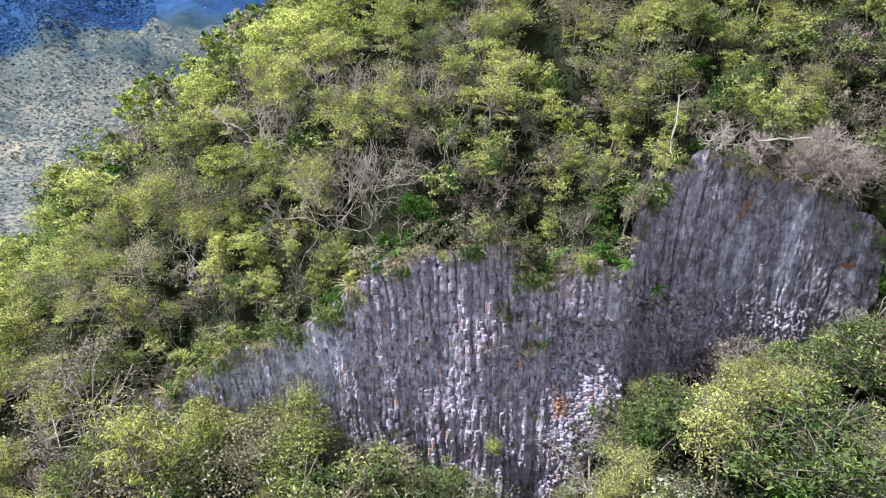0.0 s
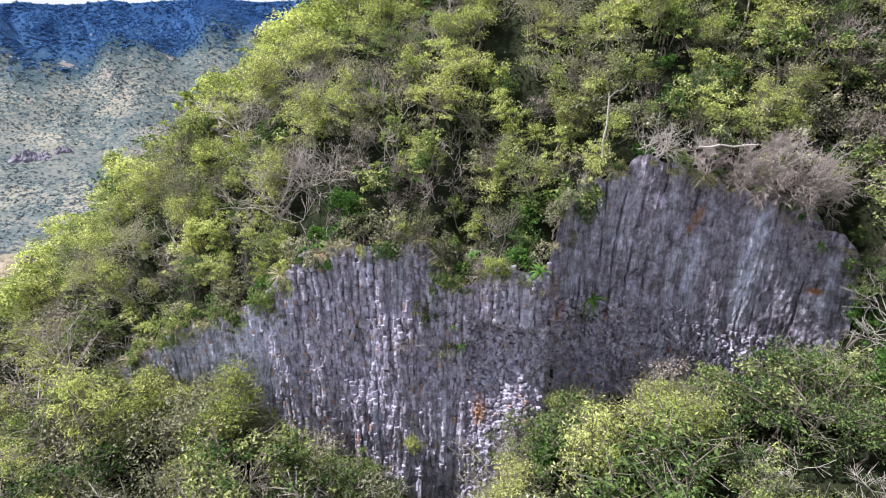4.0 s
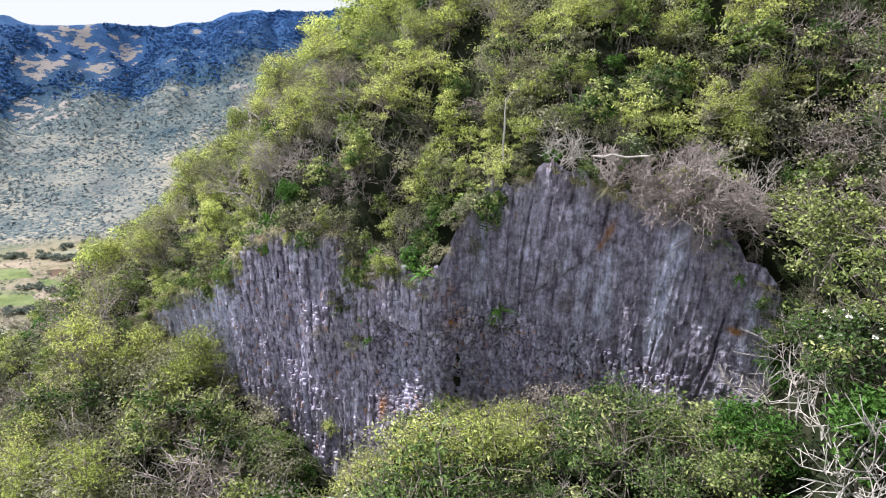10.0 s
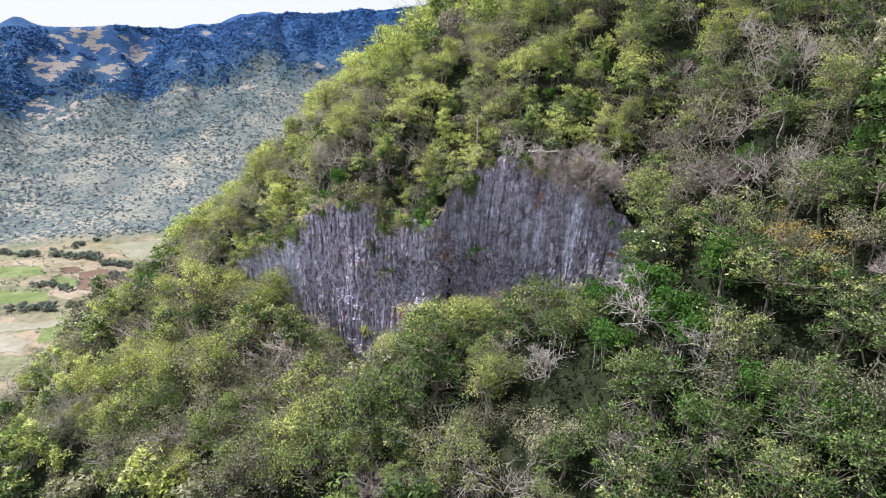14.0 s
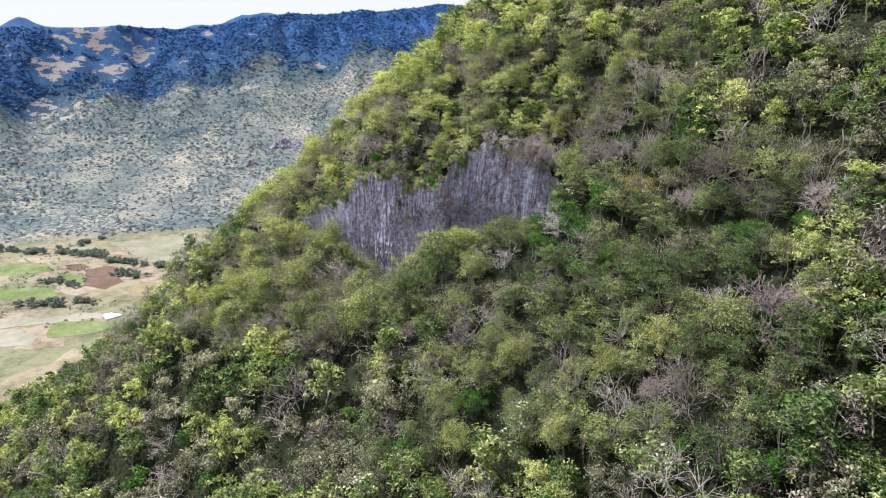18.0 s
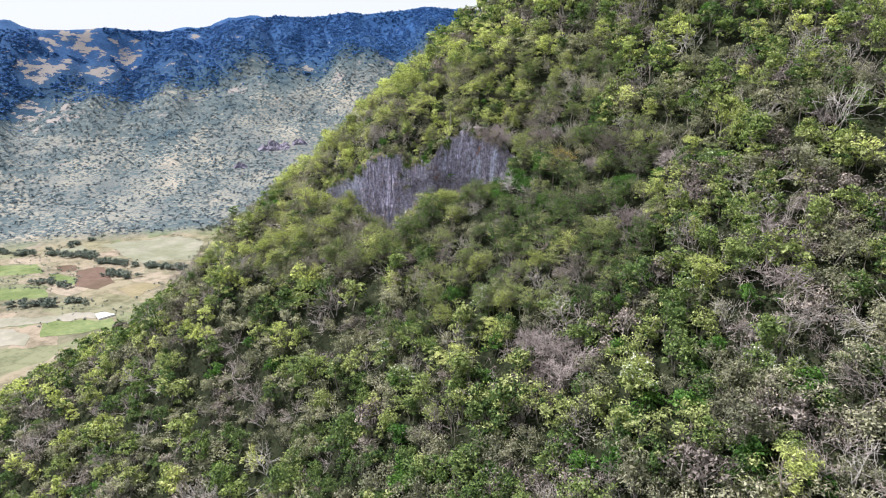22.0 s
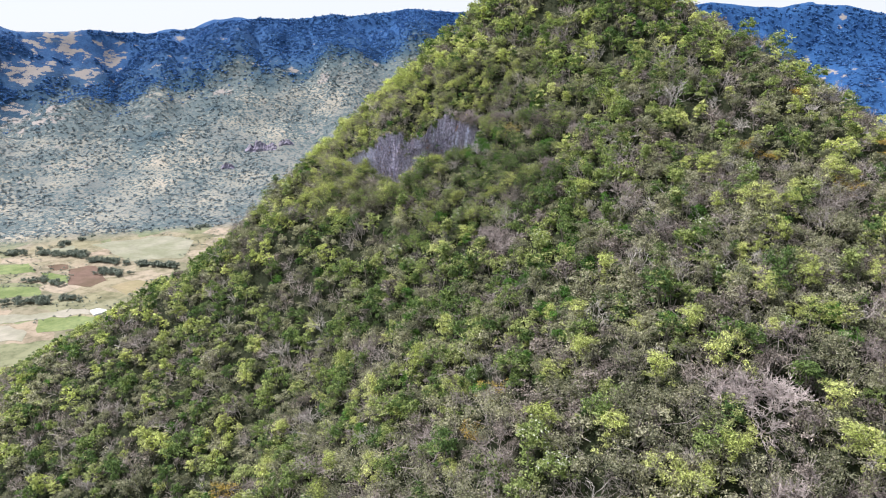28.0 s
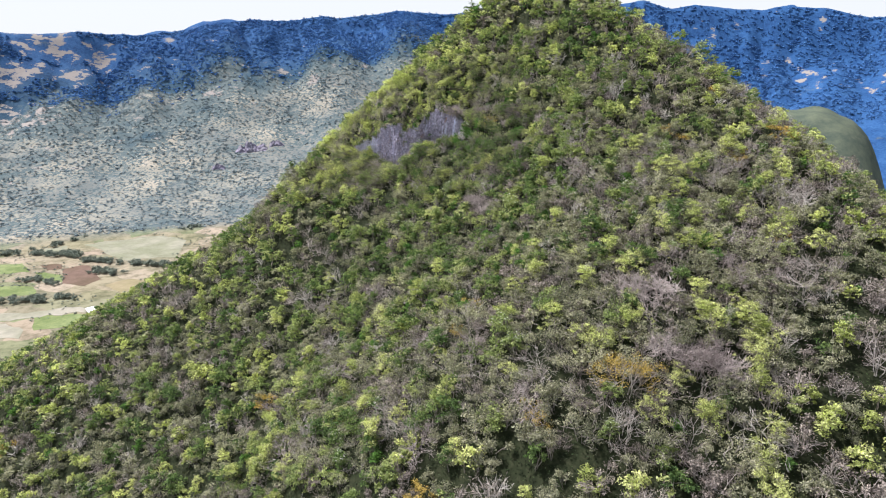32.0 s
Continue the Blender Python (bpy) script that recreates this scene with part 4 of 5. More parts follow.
def plant_arrays(kind, r, tier):
    """Wood and leaves of one plant, full detail near the path, plainer elsewhere."""
    sp, hi = r.uniform(2.0, 2.9), r.uniform(3.4, 4.9)
    nc, nl, ll, lw, tw = DETAIL[tier]
    ll, lw = ll * r.uniform(0.8, 1.2), lw * r.uniform(0.75, 1.2)
    if kind in ("bare", "pale"):
        depth = (3, 3, 2, 1)[tier]
        wood, ends = bare(r, sp * 0.95, hi * 0.92, (6, 5, 5, 5)[tier], depth, (0.042 if kind == "bare" else 0.052, 0.05, 0.065, 0.10)[tier], (3, 2, 3, 3)[tier], 0.0, 0.010 if kind == "bare" else 0.0125)
        pick = ends[::(3, 2, 1, 1)[tier]] if kind == "bare" else ends[::40]
        lv = leaves(r, pick, np.full(len(pick), (0.4, 0.45, 0.55, 0.7)[tier]), (3, 3, 6, 12)[tier], ll * 1.1, lw * (0.3, 0.35, 0.4, 0.5)[tier], 0.5, tier > 0)
    elif kind == "pink":
        wood, ends = bare(r, sp * 1.15, hi * 0.85, (8, 6, 5, 5)[tier], (3, 3, 2, 1)[tier], (0.07, 0.055, 0.065, 0.10)[tier], (4, 3, 3, 3)[tier], 0.25, 0.019)
        pick = ends[::(9, 2, 1, 1)[tier]]
        lv = leaves(r, pick, np.full(len(pick), (0.35, 0.45, 0.55, 0.7)[tier]), (3, 4, 9, 16)[tier], ll, lw * (0.3, 0.35, 0.4, 0.5)[tier], 0.5, tier > 0)
    elif kind in ("dry", "olive", "orange"):
        wood, ends = bare(r, sp, hi * 0.95, (5, 5, 4, 3)[tier], (2, 1, 1, 1)[tier], 0.05, (3, 3, 2, 2)[tier])
        share = {"olive": 0.9, "orange": 0.8, "dry": 0.8}[kind]
        want = int(nc * share * 1.25)
        pick = ends[r.integers(0, len(ends), want)] + r.normal(0, 0.25, (want, 3))
        lv = leaves(r, pick, np.full(len(pick), 0.60), nl, ll * 0.85, lw * 0.8, 0.5, tier > 0)
    elif kind == "lush":
        wood, lv = leafy(r, sp * 0.62, hi * 0.58, nc, nl, ll * 0.85, lw * 0.8, 0.48, 3, 0, tier > 0)
        wood = wood[:20]
    else:
        thin = 0.55 if kind == "yellow" and tier < 2 else 1.0
        wood, lv = leafy(r, sp, hi, nc, int(nl / thin ** 0.5), ll, lw * thin, 0.66, 3, tw, tier > 0)
        if tier > 0:
            wood = wood[:(0, 26, 14, 6)[tier]]
    return gather(wood), lv


def clump_tint(r, base, n, tier):
    """One tint a plant, shifted a little from one leaf clump to the next."""
    size = DETAIL[tier][1]
    return np.repeat(base + r.normal(0, 0.09, n // size + 1), size)[:n]


def plant_meshes(kind, seed, tier):
    r = np.random.default_rng(seed)
    (wv, wf), (lv, lf) = plant_arrays(kind, r, tier)
    nm, lab, cat, bark, leaf, grp = KINDS[kind]
    trunk = mesh_np(nm + "_trunk", wv, wf, [bark], True)
    crown = mesh_np(nm + "_crown", lv, lf, [leaf])
    set_tint(crown, clump_tint(r, float(r.uniform()), len(lf), tier))
    petals = None
    if kind == "flower":
        c = lv.reshape(len(lf), -1, 3).mean(1)
        c = c[c[:, 2] > np.percentile(c[:, 2], 55)]
        c = c[r.integers(0, len(c), 46)]
        pv, pf = leaves(r, c + np.array([0, 0, 0.06]), np.full(len(c), 0.09), 5, 0.13, 0.10, 0.9)
        petals = mesh_np(nm + "_flowers", pv, pf, [PETAL])
    return trunk, crown, petals


MESHES = {}
for i, k in enumerate(KINDS):
    MESHES[k, 0] = [plant_meshes(k, 100 + 10 * i + s, 0) for s in range(4)]
    MESHES[k, 1] = [plant_meshes(k, 300 + 10 * i + s, 1) for s in range(4)]
ARRAYS = {}
for i, k in enumerate(KINDS):
    for tier in (1, 2, 3):
        ARRAYS[k, tier] = [plant_arrays(k, np.random.default_rng(500 + 100 * tier + 10 * i + s), tier) for s in range(5)]


def plant(kind, variant, x, y, z, scale, turn, lean=(0, 0), label="", tier=0, tall=0.95):
    nm, lab, cat, bark, leaf, grp = KINDS[kind]
    root = tagged(new(nm), label or lab, cat, grp)
    trunk, crown, petals = MESHES[kind, tier][variant % 4]
    child("trunk", trunk, root)
    child("crown", crown, root)
    if petals:
        tagged(child("blossom", petals, root, "small white blossoms"), kind="stuff")
    root.matrix_basis = Matrix.LocRotScale((x, y, z), Euler((lean[0], lean[1], turn)), (scale, scale, scale * tall))
    return root


def spread_points(x0, x1, y0, y1, gap, r):
    """A jittered lattice of places."""
    a = np.arange(x0, x1, gap)
    b = np.arange(y0, y1, gap)
    A, B = np.meshgrid(a, b)
    A = A + (np.arange(len(b)) % 2)[:, None] * gap / 2
    return (A + r.uniform(-0.42, 0.42, A.shape) * gap).ravel(), (B + r.uniform(-0.42, 0.42, B.shape) * gap).ravel()


ORDER = ["green", "yellow", "olive", "bare", "dry", "lush", "pale", "orange", "flower", "pink"]


def kind_weights(x, y):
    """Which plants grow where: drier to the east, greener in the hollow below the rock."""
    dry = float(smooth(30, 95, x)) * 0.8 + 0.2 * float(smooth(20, -30, y))
    hollow = math.exp(-((x - 40) / 42) ** 2 - ((y - 8) / 36) ** 2)
    top = float(smooth(35, 42, y)) * (1 - dry) * (0.12 + 0.88 * float(smooth(66, 48, y))) * (0.1 + 0.9 * float(smooth(34, 12, x))) * float(smooth(-48, -28, x))
    w = np.array([0.30 + 0.22 * hollow - 0.24 * dry - 0.08 * top, 0.12 + 0.75 * top - 0.05 * dry + 0.34 * math.exp(-((x + 14) / 12) ** 2 - ((y - 26) / 8) ** 2) + 0.03 * dry - 0.06 * hollow, 0.30 + 0.13 * dry, 0.115 + 0.02 * dry - 0.03 * hollow - 0.03 * top, 0.07 + 0.09 * dry, 0.03 + 0.05 * hollow, 0.035, 0.010 * dry, 0.015, 0.025 + 0.035 * dry - 0.015 * top])
    foot = math.exp(-((x - 17) / 8) ** 2 - ((y - 27) / 5) ** 2)
    # shade: darker plant kinds stand in for shadow on these parts
    shade = 0.6 * math.exp(-((x - 60) / 22) ** 2 - ((y - 46) / 22) ** 2) + math.exp(-((x - 26) / 6.5) ** 2 - ((y - 27) / 7) ** 2)
    shade = min(1.0, shade + 1.1 * math.exp(-((x - 37) / 11) ** 2 - ((y - 20) / 8) ** 2) + math.exp(-((x - 48) / 16) ** 2 - ((y - 4) / 18) ** 2) + 0.6 * math.exp(-((x - 68) / 13) ** 2 - ((y + 20) / 18) ** 2))
    w = w * (1 - np.array([-0.8 * foot - 1.2 * shade, -0.9 * foot + 0.5 * shade, 0.3 * foot + 0.5 * shade, 0.75 * foot + 0.2 * shade, 0.8 * foot + 0.2 * shade, -3 * shade, 0, 0, 0, 0.95 * foot]).clip(-7, 0.97))
    return w / w.sum()


def on_show(x, y):
    """Inside the part of the hill that the path looks onto."""
    top = np.interp(x, [-225, -115, -60, 0, 36, 70, 150, 162], [-4, 34, 66, 114, 112, 92, 44, 20])
    low = np.interp(x, [-225, -60, 110, 145, 162], [-22, -84, -82, -66, -10])
    return low < y < top


def near_rock(x, y):
    return -30 < x < 40 and 16 < y < 49 or 20 < x < 54 and 4 < y < 32


def by_the_path(x, y):
    return 12 < x < 118 and -62 < y < 16 or 40 <= x < 75 and 14 <= y < 42 or -50 < x <= -30 and 14 < y < 60 or -30 < x < 40 and 49 <= y < 58


# single plants that stand out
STANDOUT = [
    ("pink", 0, 21.8, 35.9, -6.6, 0.72, 0.4, (0.75, 0.0), "grey leafless bush hanging over the rock edge"),
    ("pink", 2, 20.2, 36.0, -6.2, 0.68, 2.4, (0.85, -0.3), "grey leafless bush hanging over the rock edge"),
    ("pink", 3, 23.2, 35.9, -7.0, 0.66, 1.4, (0.8, 0.35), "grey leafless bush hanging over the rock edge"),
    ("pink", 1, 21.4, 36.3, -5.8, 0.62, 3.4, (0.6, 0.1), "grey leafless bush hanging over the rock edge"),
    ("pink", 2, 18.4, 36.4, -5.6, 0.6, 2.9, (0.9, 0.2), "grey leafless bush hanging over the rock edge"),
    ("lush", 1, -1.6, 34.9, -9.4, 0.95, 0.0, (0.15, 0), "dense deep green round bush above the rock"),
    ("bare", 1, -6.4, 37.6, None, 1.45, 1.1, (0.15, 0), "tall leafless grey tree with fine twigs above the rock"),
    ("bare", 3, -4.0, 37.0, None, 1.2, 3.1, (0.2, 0), ""),
    ("pale", 0, 15.5, 36.6, -5.2, 0.7, 0.6, (0.9, 0.3), "dead whitish branches hanging over the rock wall"),
    ("pale", 1, 27.5, 31.5, None, 1.0, 1.4, (0.2, 0), ""),
    ("pale", 2, 29.0, 27.5, None, 1.15, 0.2, (0.2, 0), ""),
    ("pale", 2, 24.6, 29.4, None, 0.85, 3.2, (0.2, 0.2), ""),
    ("pale", 0, 33.2, 24.4, None, 0.95, 1.9, (0.15, 0), ""),
    ("pale", 0, 5.2, 25.6, None, 1.0, 2.2, (0.1, 0), ""),
    ("pale", 3, 20.0, 26.0, -17.6, 0.8, 2.0, (0.1, 0), ""),
    ("pale", 1, 8.6, 31.0, -23.0, 1.0, 0.5, (0.1, 0), "dead grey shrub against the foot of the rock"),
    ("olive", 1, -7.6, 24.0, None, 1.85, 0.5, (0.05, 0), "broad round olive-grey bush"),
    ("olive", 2, -11.0, 25.4, None, 1.6, 1.9, (0.05, 0), "broad round olive-grey bush"),
    ("yellow", 1, 16.2, 27.4, None, 1.4, 0.7, (0.1, 0), "full light green tree at the foot of the rock"),
    ("green", 2, 18.6, 26.4, None, 0.75, 2.2, (0.1, 0), "full light green tree at the foot of the rock"),
    ("yellow", 0, 8.6, 27.4, None, 1.0, 0.9, (0.1, 0), "sparse bush with lemon-yellow leaves"),
    ("lush", 0, 3.0, 27.8, None, 1.3, 0.3, (0, 0), ""),
    ("green", 3, 0.0, 30.2, None, 1.05, 0.3, (0, 0), "dark green tree against the foot of the rock"),
    ("olive", 0, -12.5, 28.6, None, 1.75, 0.4, (0.05, 0), "broad round olive-grey bush"),
    ("yellow", 2, -16.2, 28.4, None, 1.7, 1.4, (0.05, 0), ""),
    ("green", 1, -4.6, 27.4, None, 1.55, 2.4, (0.05, 0), ""),
    ("olive", 3, 1.0, 26.4, None, 1.45, 3.4, (0.05, 0), ""),
    ("dry", 1, -20.0, 26.0, None, 1.6, 1.0, (0.05, 0), "broad half-bare tree with pinkish dry leaves"),
    ("flower", 0, -4.2, 29.2, None, 1.05, 0.0, (0.1, 0), ""),
    ("flower", 1, -9.2, 30.2, None, 1.0, 1.2, (0.1, 0), ""),
    ("flower", 2, 18.5, 36.9, -5.6, 0.55, 1.0, (0.5, 0), ""),
    ("yellow", 1, -8.2, 29.8, None, 1.5, 2.0, (0.1, 0), ""),
    ("yellow", 1, -14.0, 30.4, None, 1.1, 1.0, (0.1, 0), ""),
    ("green", 3, 27.5, 35.6, -8.6, 1.15, 0.0, (0.3, 0), "pale green feathery tree beside the rock"),
    ("green", 3, 29.6, 22.6, None, 0.95, 1.7, (0.1, 0), ""),
    ("green", 0, -17.6, 32.0, None, 0.95, 0.6, (0.1, 0), "", 0),
    ("olive", 0, -15.2, 31.6, None, 0.85, 1.6, (0.1, 0), "", 0),
    ("bare", 1, -19.6, 32.6, None, 1.0, 1.6, (0.1, 0), "", 0),
    ("yellow", 2, -12.4, 31.4, None, 0.8, 2.6, (0.1, 0), "", 0),
    ("green", 2, -20.8, 34.6, None, 1.0, 2.6, (0.2, 0), "", 0),
    ("lush", 2, 24.8, 34.2, None, 0.9, 0.6, (0.2, 0), "", 0),
    ("olive", 3, 25.8, 33.4, None, 0.7, 1.6, (0.2, 0), "", 0),
    ("green", 1, 22.6, 33.6, None, 0.6, 0.6, (0.2, 0), "", 0),
    ("bare", 0, 16.4, 32.2, None, 0.6, 0.6, (0.2, 0), "", 0),
    ("pink", 3, 48.2, -1.2, None, 1.2, 0.6, (0.1, 0), "broad pinkish-grey twiggy tree", 0),
    ("pink", 1, 45.4, 0.6, None, 1.1, 1.6, (0.1, 0), "broad pinkish-grey twiggy tree", 0),
    ("pink", 2, 50.6, -3.0, None, 1.15, 2.6, (0.1, 0), "broad pinkish-grey twiggy tree", 0),
    ("pink", 0, 47.0, -3.2, None, 1.0, 2.6, (0.1, 0), "broad pinkish-grey twiggy tree", 0),
    ("pink", 1, 95.4, -38.6, None, 1.5, 0.2, (0.1, 0), "very broad leafless tree with greyish-pink twigs", 0),
    ("pink", 2, 92.6, -38.0, None, 1.3, 1.2, (0.15, 0.1), "very broad leafless tree with greyish-pink twigs", 0),
    ("pink", 0, 97.8, -37.0, None, 1.3, 2.2, (0.15, -0.1), "very broad leafless tree with greyish-pink twigs", 0),
    ("pink", 3, 105.4, -48.8, None, 1.5, 0.4, (0.1, 0), "very broad leafless tree with greyish-pink twigs", 0),
    ("pink", 1, 101.6, -47.4, None, 1.35, 1.4, (0.1, 0), "very broad leafless tree with greyish-pink twigs", 0),
    ("pink", 0, 109.2, -47.8, None, 1.4, 2.4, (0.1, 0), "very broad leafless tree with greyish-pink twigs", 0),
    ("pink", 2, 106.4, -45.4, None, 1.3, 3.4, (0.1, 0), "very broad leafless tree with greyish-pink twigs", 0),
    ("orange", 2, 96.5, -54.0, None, 1.7, 0.2, (0.1, 0), "tree with orange-yellow autumn leaves"),
    ("green", 2, 12.6, 30.6, None, 0.9, 0.7, (0.1, 0), "", 0),
    ("lush", 1, 11.2, 30.0, None, 1.2, 0.7, (0.1, 0), "", 0),
    ("green", 1, 26.7, 34.9, -12.4, 0.75, 0.4, (0.3, 0), "leafy bush at the end of the rock wall", 0),
    ("lush", 3, 26.2, 34.6, -14.0, 0.8, 1.4, (0.3, 0), "leafy bush at the end of the rock wall", 0),
    ("olive", 2, 26.9, 35.2, -10.6, 0.55, 2.4, (0.5, 0), "leafy bush at the end of the rock wall", 0),
    ("lush", 1, 29.4, 27.4, None, 1.5, 0.7, (0.1, 0), "", 0),
    ("lush", 3, 31.6, 25.0, None, 1.6, 1.7, (0.1, 0), "", 0),
    ("lush", 2, 27.4, 24.6, None, 1.5, 2.7, (0.1, 0), "", 0),
    ("lush", 0, 33.6, 28.2, None, 1.6, 3.7, (0.1, 0), "", 0),
    ("lush", 0, 26.4, 28.6, None, 1.4, 4.7, (0.1, 0), "", 0),
    ("green", 2, 24.2, 29.4, None, 0.95, 5.7, (0.1, 0), "", 0),
    ("orange", 1, 36.5, 29.0, None, 0.9, 0.2, (0.1, 0), ""),
]
taken = []
for kind, var, x, y, z, sc, turn, lean, lab, *more in STANDOUT:
    plant(kind, var, x, y, float(ground_z(x, y)) if z is None else z, sc, turn, lean, lab, more[0] if more else 0)
    taken.append((x, y, (1.2 if kind != "pink" else 1.7) * sc))

made = {k: 0 for k in KINDS}
extra = []


def settle(x, y, z, sc, lean, tier):
    """One plant of a kind that suits the place; past 300 of a kind the rest joins the wood."""
    kind = ORDER[int(rng.choice(10, p=kind_weights(x, y)))]
    made[kind] += 1
    var, turn = int(rng.integers(4)), rng.uniform(0, 6.28)
    if made[kind] > 300:
        extra.append((kind, x, y, z, sc, turn, lean))
    else:
        plant(kind, var, x, y, z, sc, turn, lean, "", tier)


# the wood round the rock and below the path, tree by tree
for gap, zone, tier in ((2.45, near_rock, 0), (2.4, by_the_path, 1)):
    px, py = spread_points(-50, 118, -62, 62, gap, rng)
    for x, y in zip(px, py):
        if not zone(x, y) or tier == 1 and near_rock(x, y) or not on_show(x, y) or any(math.hypot(x - a, y - b) < c for a, b, c in taken):
            continue
        d = y - float(cliff_y(x))
        if -20 < x < 27 and -1.7 < d < 1.6:
            continue
        if y > 46 and abs(x) < 30 and y - 46 > 0.9 * (x + 26):
            continue
        sc = rng.uniform(0.72, 1.22) if tier == 0 else rng.uniform(0.7, 1.45)
        if -20 < x < 27 and 1.4 < d < 5:
            sc *= 0.66
        if -18 < x < 24 and -6 < d < 0:
            sc *= 1.25 if x < 1 else 0.85
        elif -22 < x < 19 and -17 < d < 0:
            sc *= 1.35
        lean = (rng.uniform(-0.12, 0.12) + (0.25 if d > 0 and tier == 0 else 0.08), rng.uniform(-0.12, 0.12))
        settle(x, y, float(ground_z(x, y)), sc, lean, tier)
# close growth on the steep bank above the rock, and along its very edge
px, py = spread_points(-20, 30, 33, 50, 1.4, rng)
for x, y in zip(px, py):
    d = y - float(cliff_y(x))
    if 1.6 < d < 9 and not any(math.hypot(x - a, y - b) < 1.5 * c for a, b, c in taken):
        settle(x, y, float(ground_z(x, y)), rng.uniform(0.42, 0.8), (rng.uniform(0.15, 0.5), rng.uniform(-0.15, 0.15)), 1)
for x in np.arange(-19, 26, 0.8):
    x = float(x + rng.uniform(-0.3, 0.3))
    if 13.5 < x < 24 and rng.random() < 0.45:
        continue
    settle(x, float(cliff_y(x)) + 0.55, float(cliff_top(x)) + 0.15, rng.uniform(0.36, 0.72) if x < 12 else rng.uniform(0.26, 0.5), (rng.uniform(0.5, 1.0), rng.uniform(-0.2, 0.2)), 1)
    for drop in (0.0, 0.45) if x < -2 else (0.0,) if x < 12.5 else ():
        z = float(cliff_top(x)) - drop - rng.uniform(0.0, 0.5)
        settle(x + rng.uniform(-0.4, 0.4), float(face_y(x, z)) + 0.1, z, rng.uniform(0.22, 0.45), (rng.uniform(0.6, 1.2), rng.uniform(-0.3, 0.3)), 1)

# growth clinging to the rock itself: thick in the gully, thin elsewhere
for k in range(34):
    t = k / 33
    x, z = 4.9 - 0.9 * t + rng.normal(0, 0.55 - 0.2 * t), -10.6 - 6.2 * t ** 1.2 + rng.normal(0, 0.2)
    settle(x, float(face_y(x, z)) + 0.15, z, rng.uniform(0.18, 0.46 - 0.12 * t), (rng.uniform(0.4, 1.0), rng.uniform(-0.3, 0.3)), 1)
for x, z in ((6.3, -11.0), (7.4, -11.2), (8.3, -11.4), (9.6, -11.6), (-4.6, -12.4), (-5.4, -13.3), (-6.6, -14.2), (11.4, -11.4), (11.3, -9.8), (11.8, -8.6), (-10.2, -16.0), (-13.6, -16.8), (12.0, -14.0), (8.9, -20.6), (2.4, -20.8), (13.8, -16.2), (3.2, -22.6), (7.6, -23.4), (9.4, -19.0)):
    settle(x, float(face_y(x, z)) + 0.1, z, rng.uniform(0.22, 0.42), (rng.uniform(0.6, 1.1), rng.uniform(-0.3, 0.3)), 1)

# the rest of the wooded hill, joined by kind
stuff = {k: ([], [], [], [], [], [0, 0]) for k in KINDS}


def join_plant(kind, tier, x, y, z, s, a, lean):
    (wv, wf), (lv, lf) = ARRAYS[kind, tier][int(rng.integers(5))]
    R3 = np.array(Euler((lean[0], lean[1], a)).to_matrix()) * s
    o = np.array((x, y, z))
    st = stuff[kind]
    st[0].append(wv @ R3.T + o)
    st[1].append(wf + st[5][0])
    st[5][0] += len(wv)
    st[2].append(lv @ R3.T + o)
    st[3].append(lf + st[5][1])
    st[5][1] += len(lv)
    st[4].append(clump_tint(rng, rng.uniform(), len(lf), tier).astype(np.float32))


for kind, x, y, z, s, a, lean in extra:
    join_plant(kind, 1, x, y, z, s, a, lean)
for gap, tier in ((3.15, 2), (3.8, 3)):
    bx, by = spread_points(-225, 165, -84, 112, gap, rng)
    bz = ground_z(bx, by)
    for x, y, z in zip(bx, by, bz):
        if near_rock(x, y) or by_the_path(x, y) or not on_show(x, y):
            continue
        if (x < -62 or y > 70) != (tier == 3) or rng.random() < 0.04:
            continue
        kind = ORDER[int(rng.choice(10, p=kind_weights(x, y)))]
        s = rng.uniform(0.72, 1.45) * (1.12 if tier == 3 else 1)
        join_plant(kind, tier, x, y, z, s, rng.uniform(0, 6.28), (rng.uniform(-0.02, 0.22), rng.uniform(-0.12, 0.12)))
for k, st in stuff.items():
    nm, lab, cat, bark, leaf, grp = KINDS[k]
    root = tagged(new(nm + "_wood"), "dense hillside wood, each a " + lab, "forest", kind="stuff")
    tagged(child("trunks", mesh_np(nm + "_trunks", np.concatenate(st[0]), np.concatenate(st[1]), [bark], True), root), kind="stuff")
    me = mesh_np(nm + "_crowns", np.concatenate(st[2]), np.concatenate(st[3]), [leaf])
    set_tint(me, np.concatenate(st[4]))
    tagged(child("crowns", me, root), kind="stuff")

# low undergrowth between the trees
pieces, tints = [], []
for gap, size, count, tall, zone in ((0.62, 0.30, 6, 1.5, True), (0.85, 0.42, 4, 1.2, False)):
    ux, uy = spread_points(-120, 155, -82, 90, gap, rng)
    keep = np.array([on_show(a, b) and near_rock(a, b) == zone for a, b in zip(ux, uy)])
    ux, uy = ux[keep], uy[keep]
    dd = uy - cliff_y(ux)
    keep = ~((ux > -20) & (ux < 27) & (dd > -1.0) & (dd < 1.0))
    ux, uy = ux[keep], uy[keep]
    uz = ground_z(ux, uy) + rng.uniform(0.0, 1.0, len(ux)) ** 1.5 * tall
    c = np.stack([ux, uy, uz], -1)
    pieces.append(leaves(rng, c, np.full(len(c), size * 1.35), count, size, size * 0.5, 0.8))
    tints.append(np.repeat(0.5 + 0.5 * vnoise(ux, uy, 3.0, 91), count))
uv, uf = gather(pieces)
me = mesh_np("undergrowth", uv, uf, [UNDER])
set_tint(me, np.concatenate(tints))
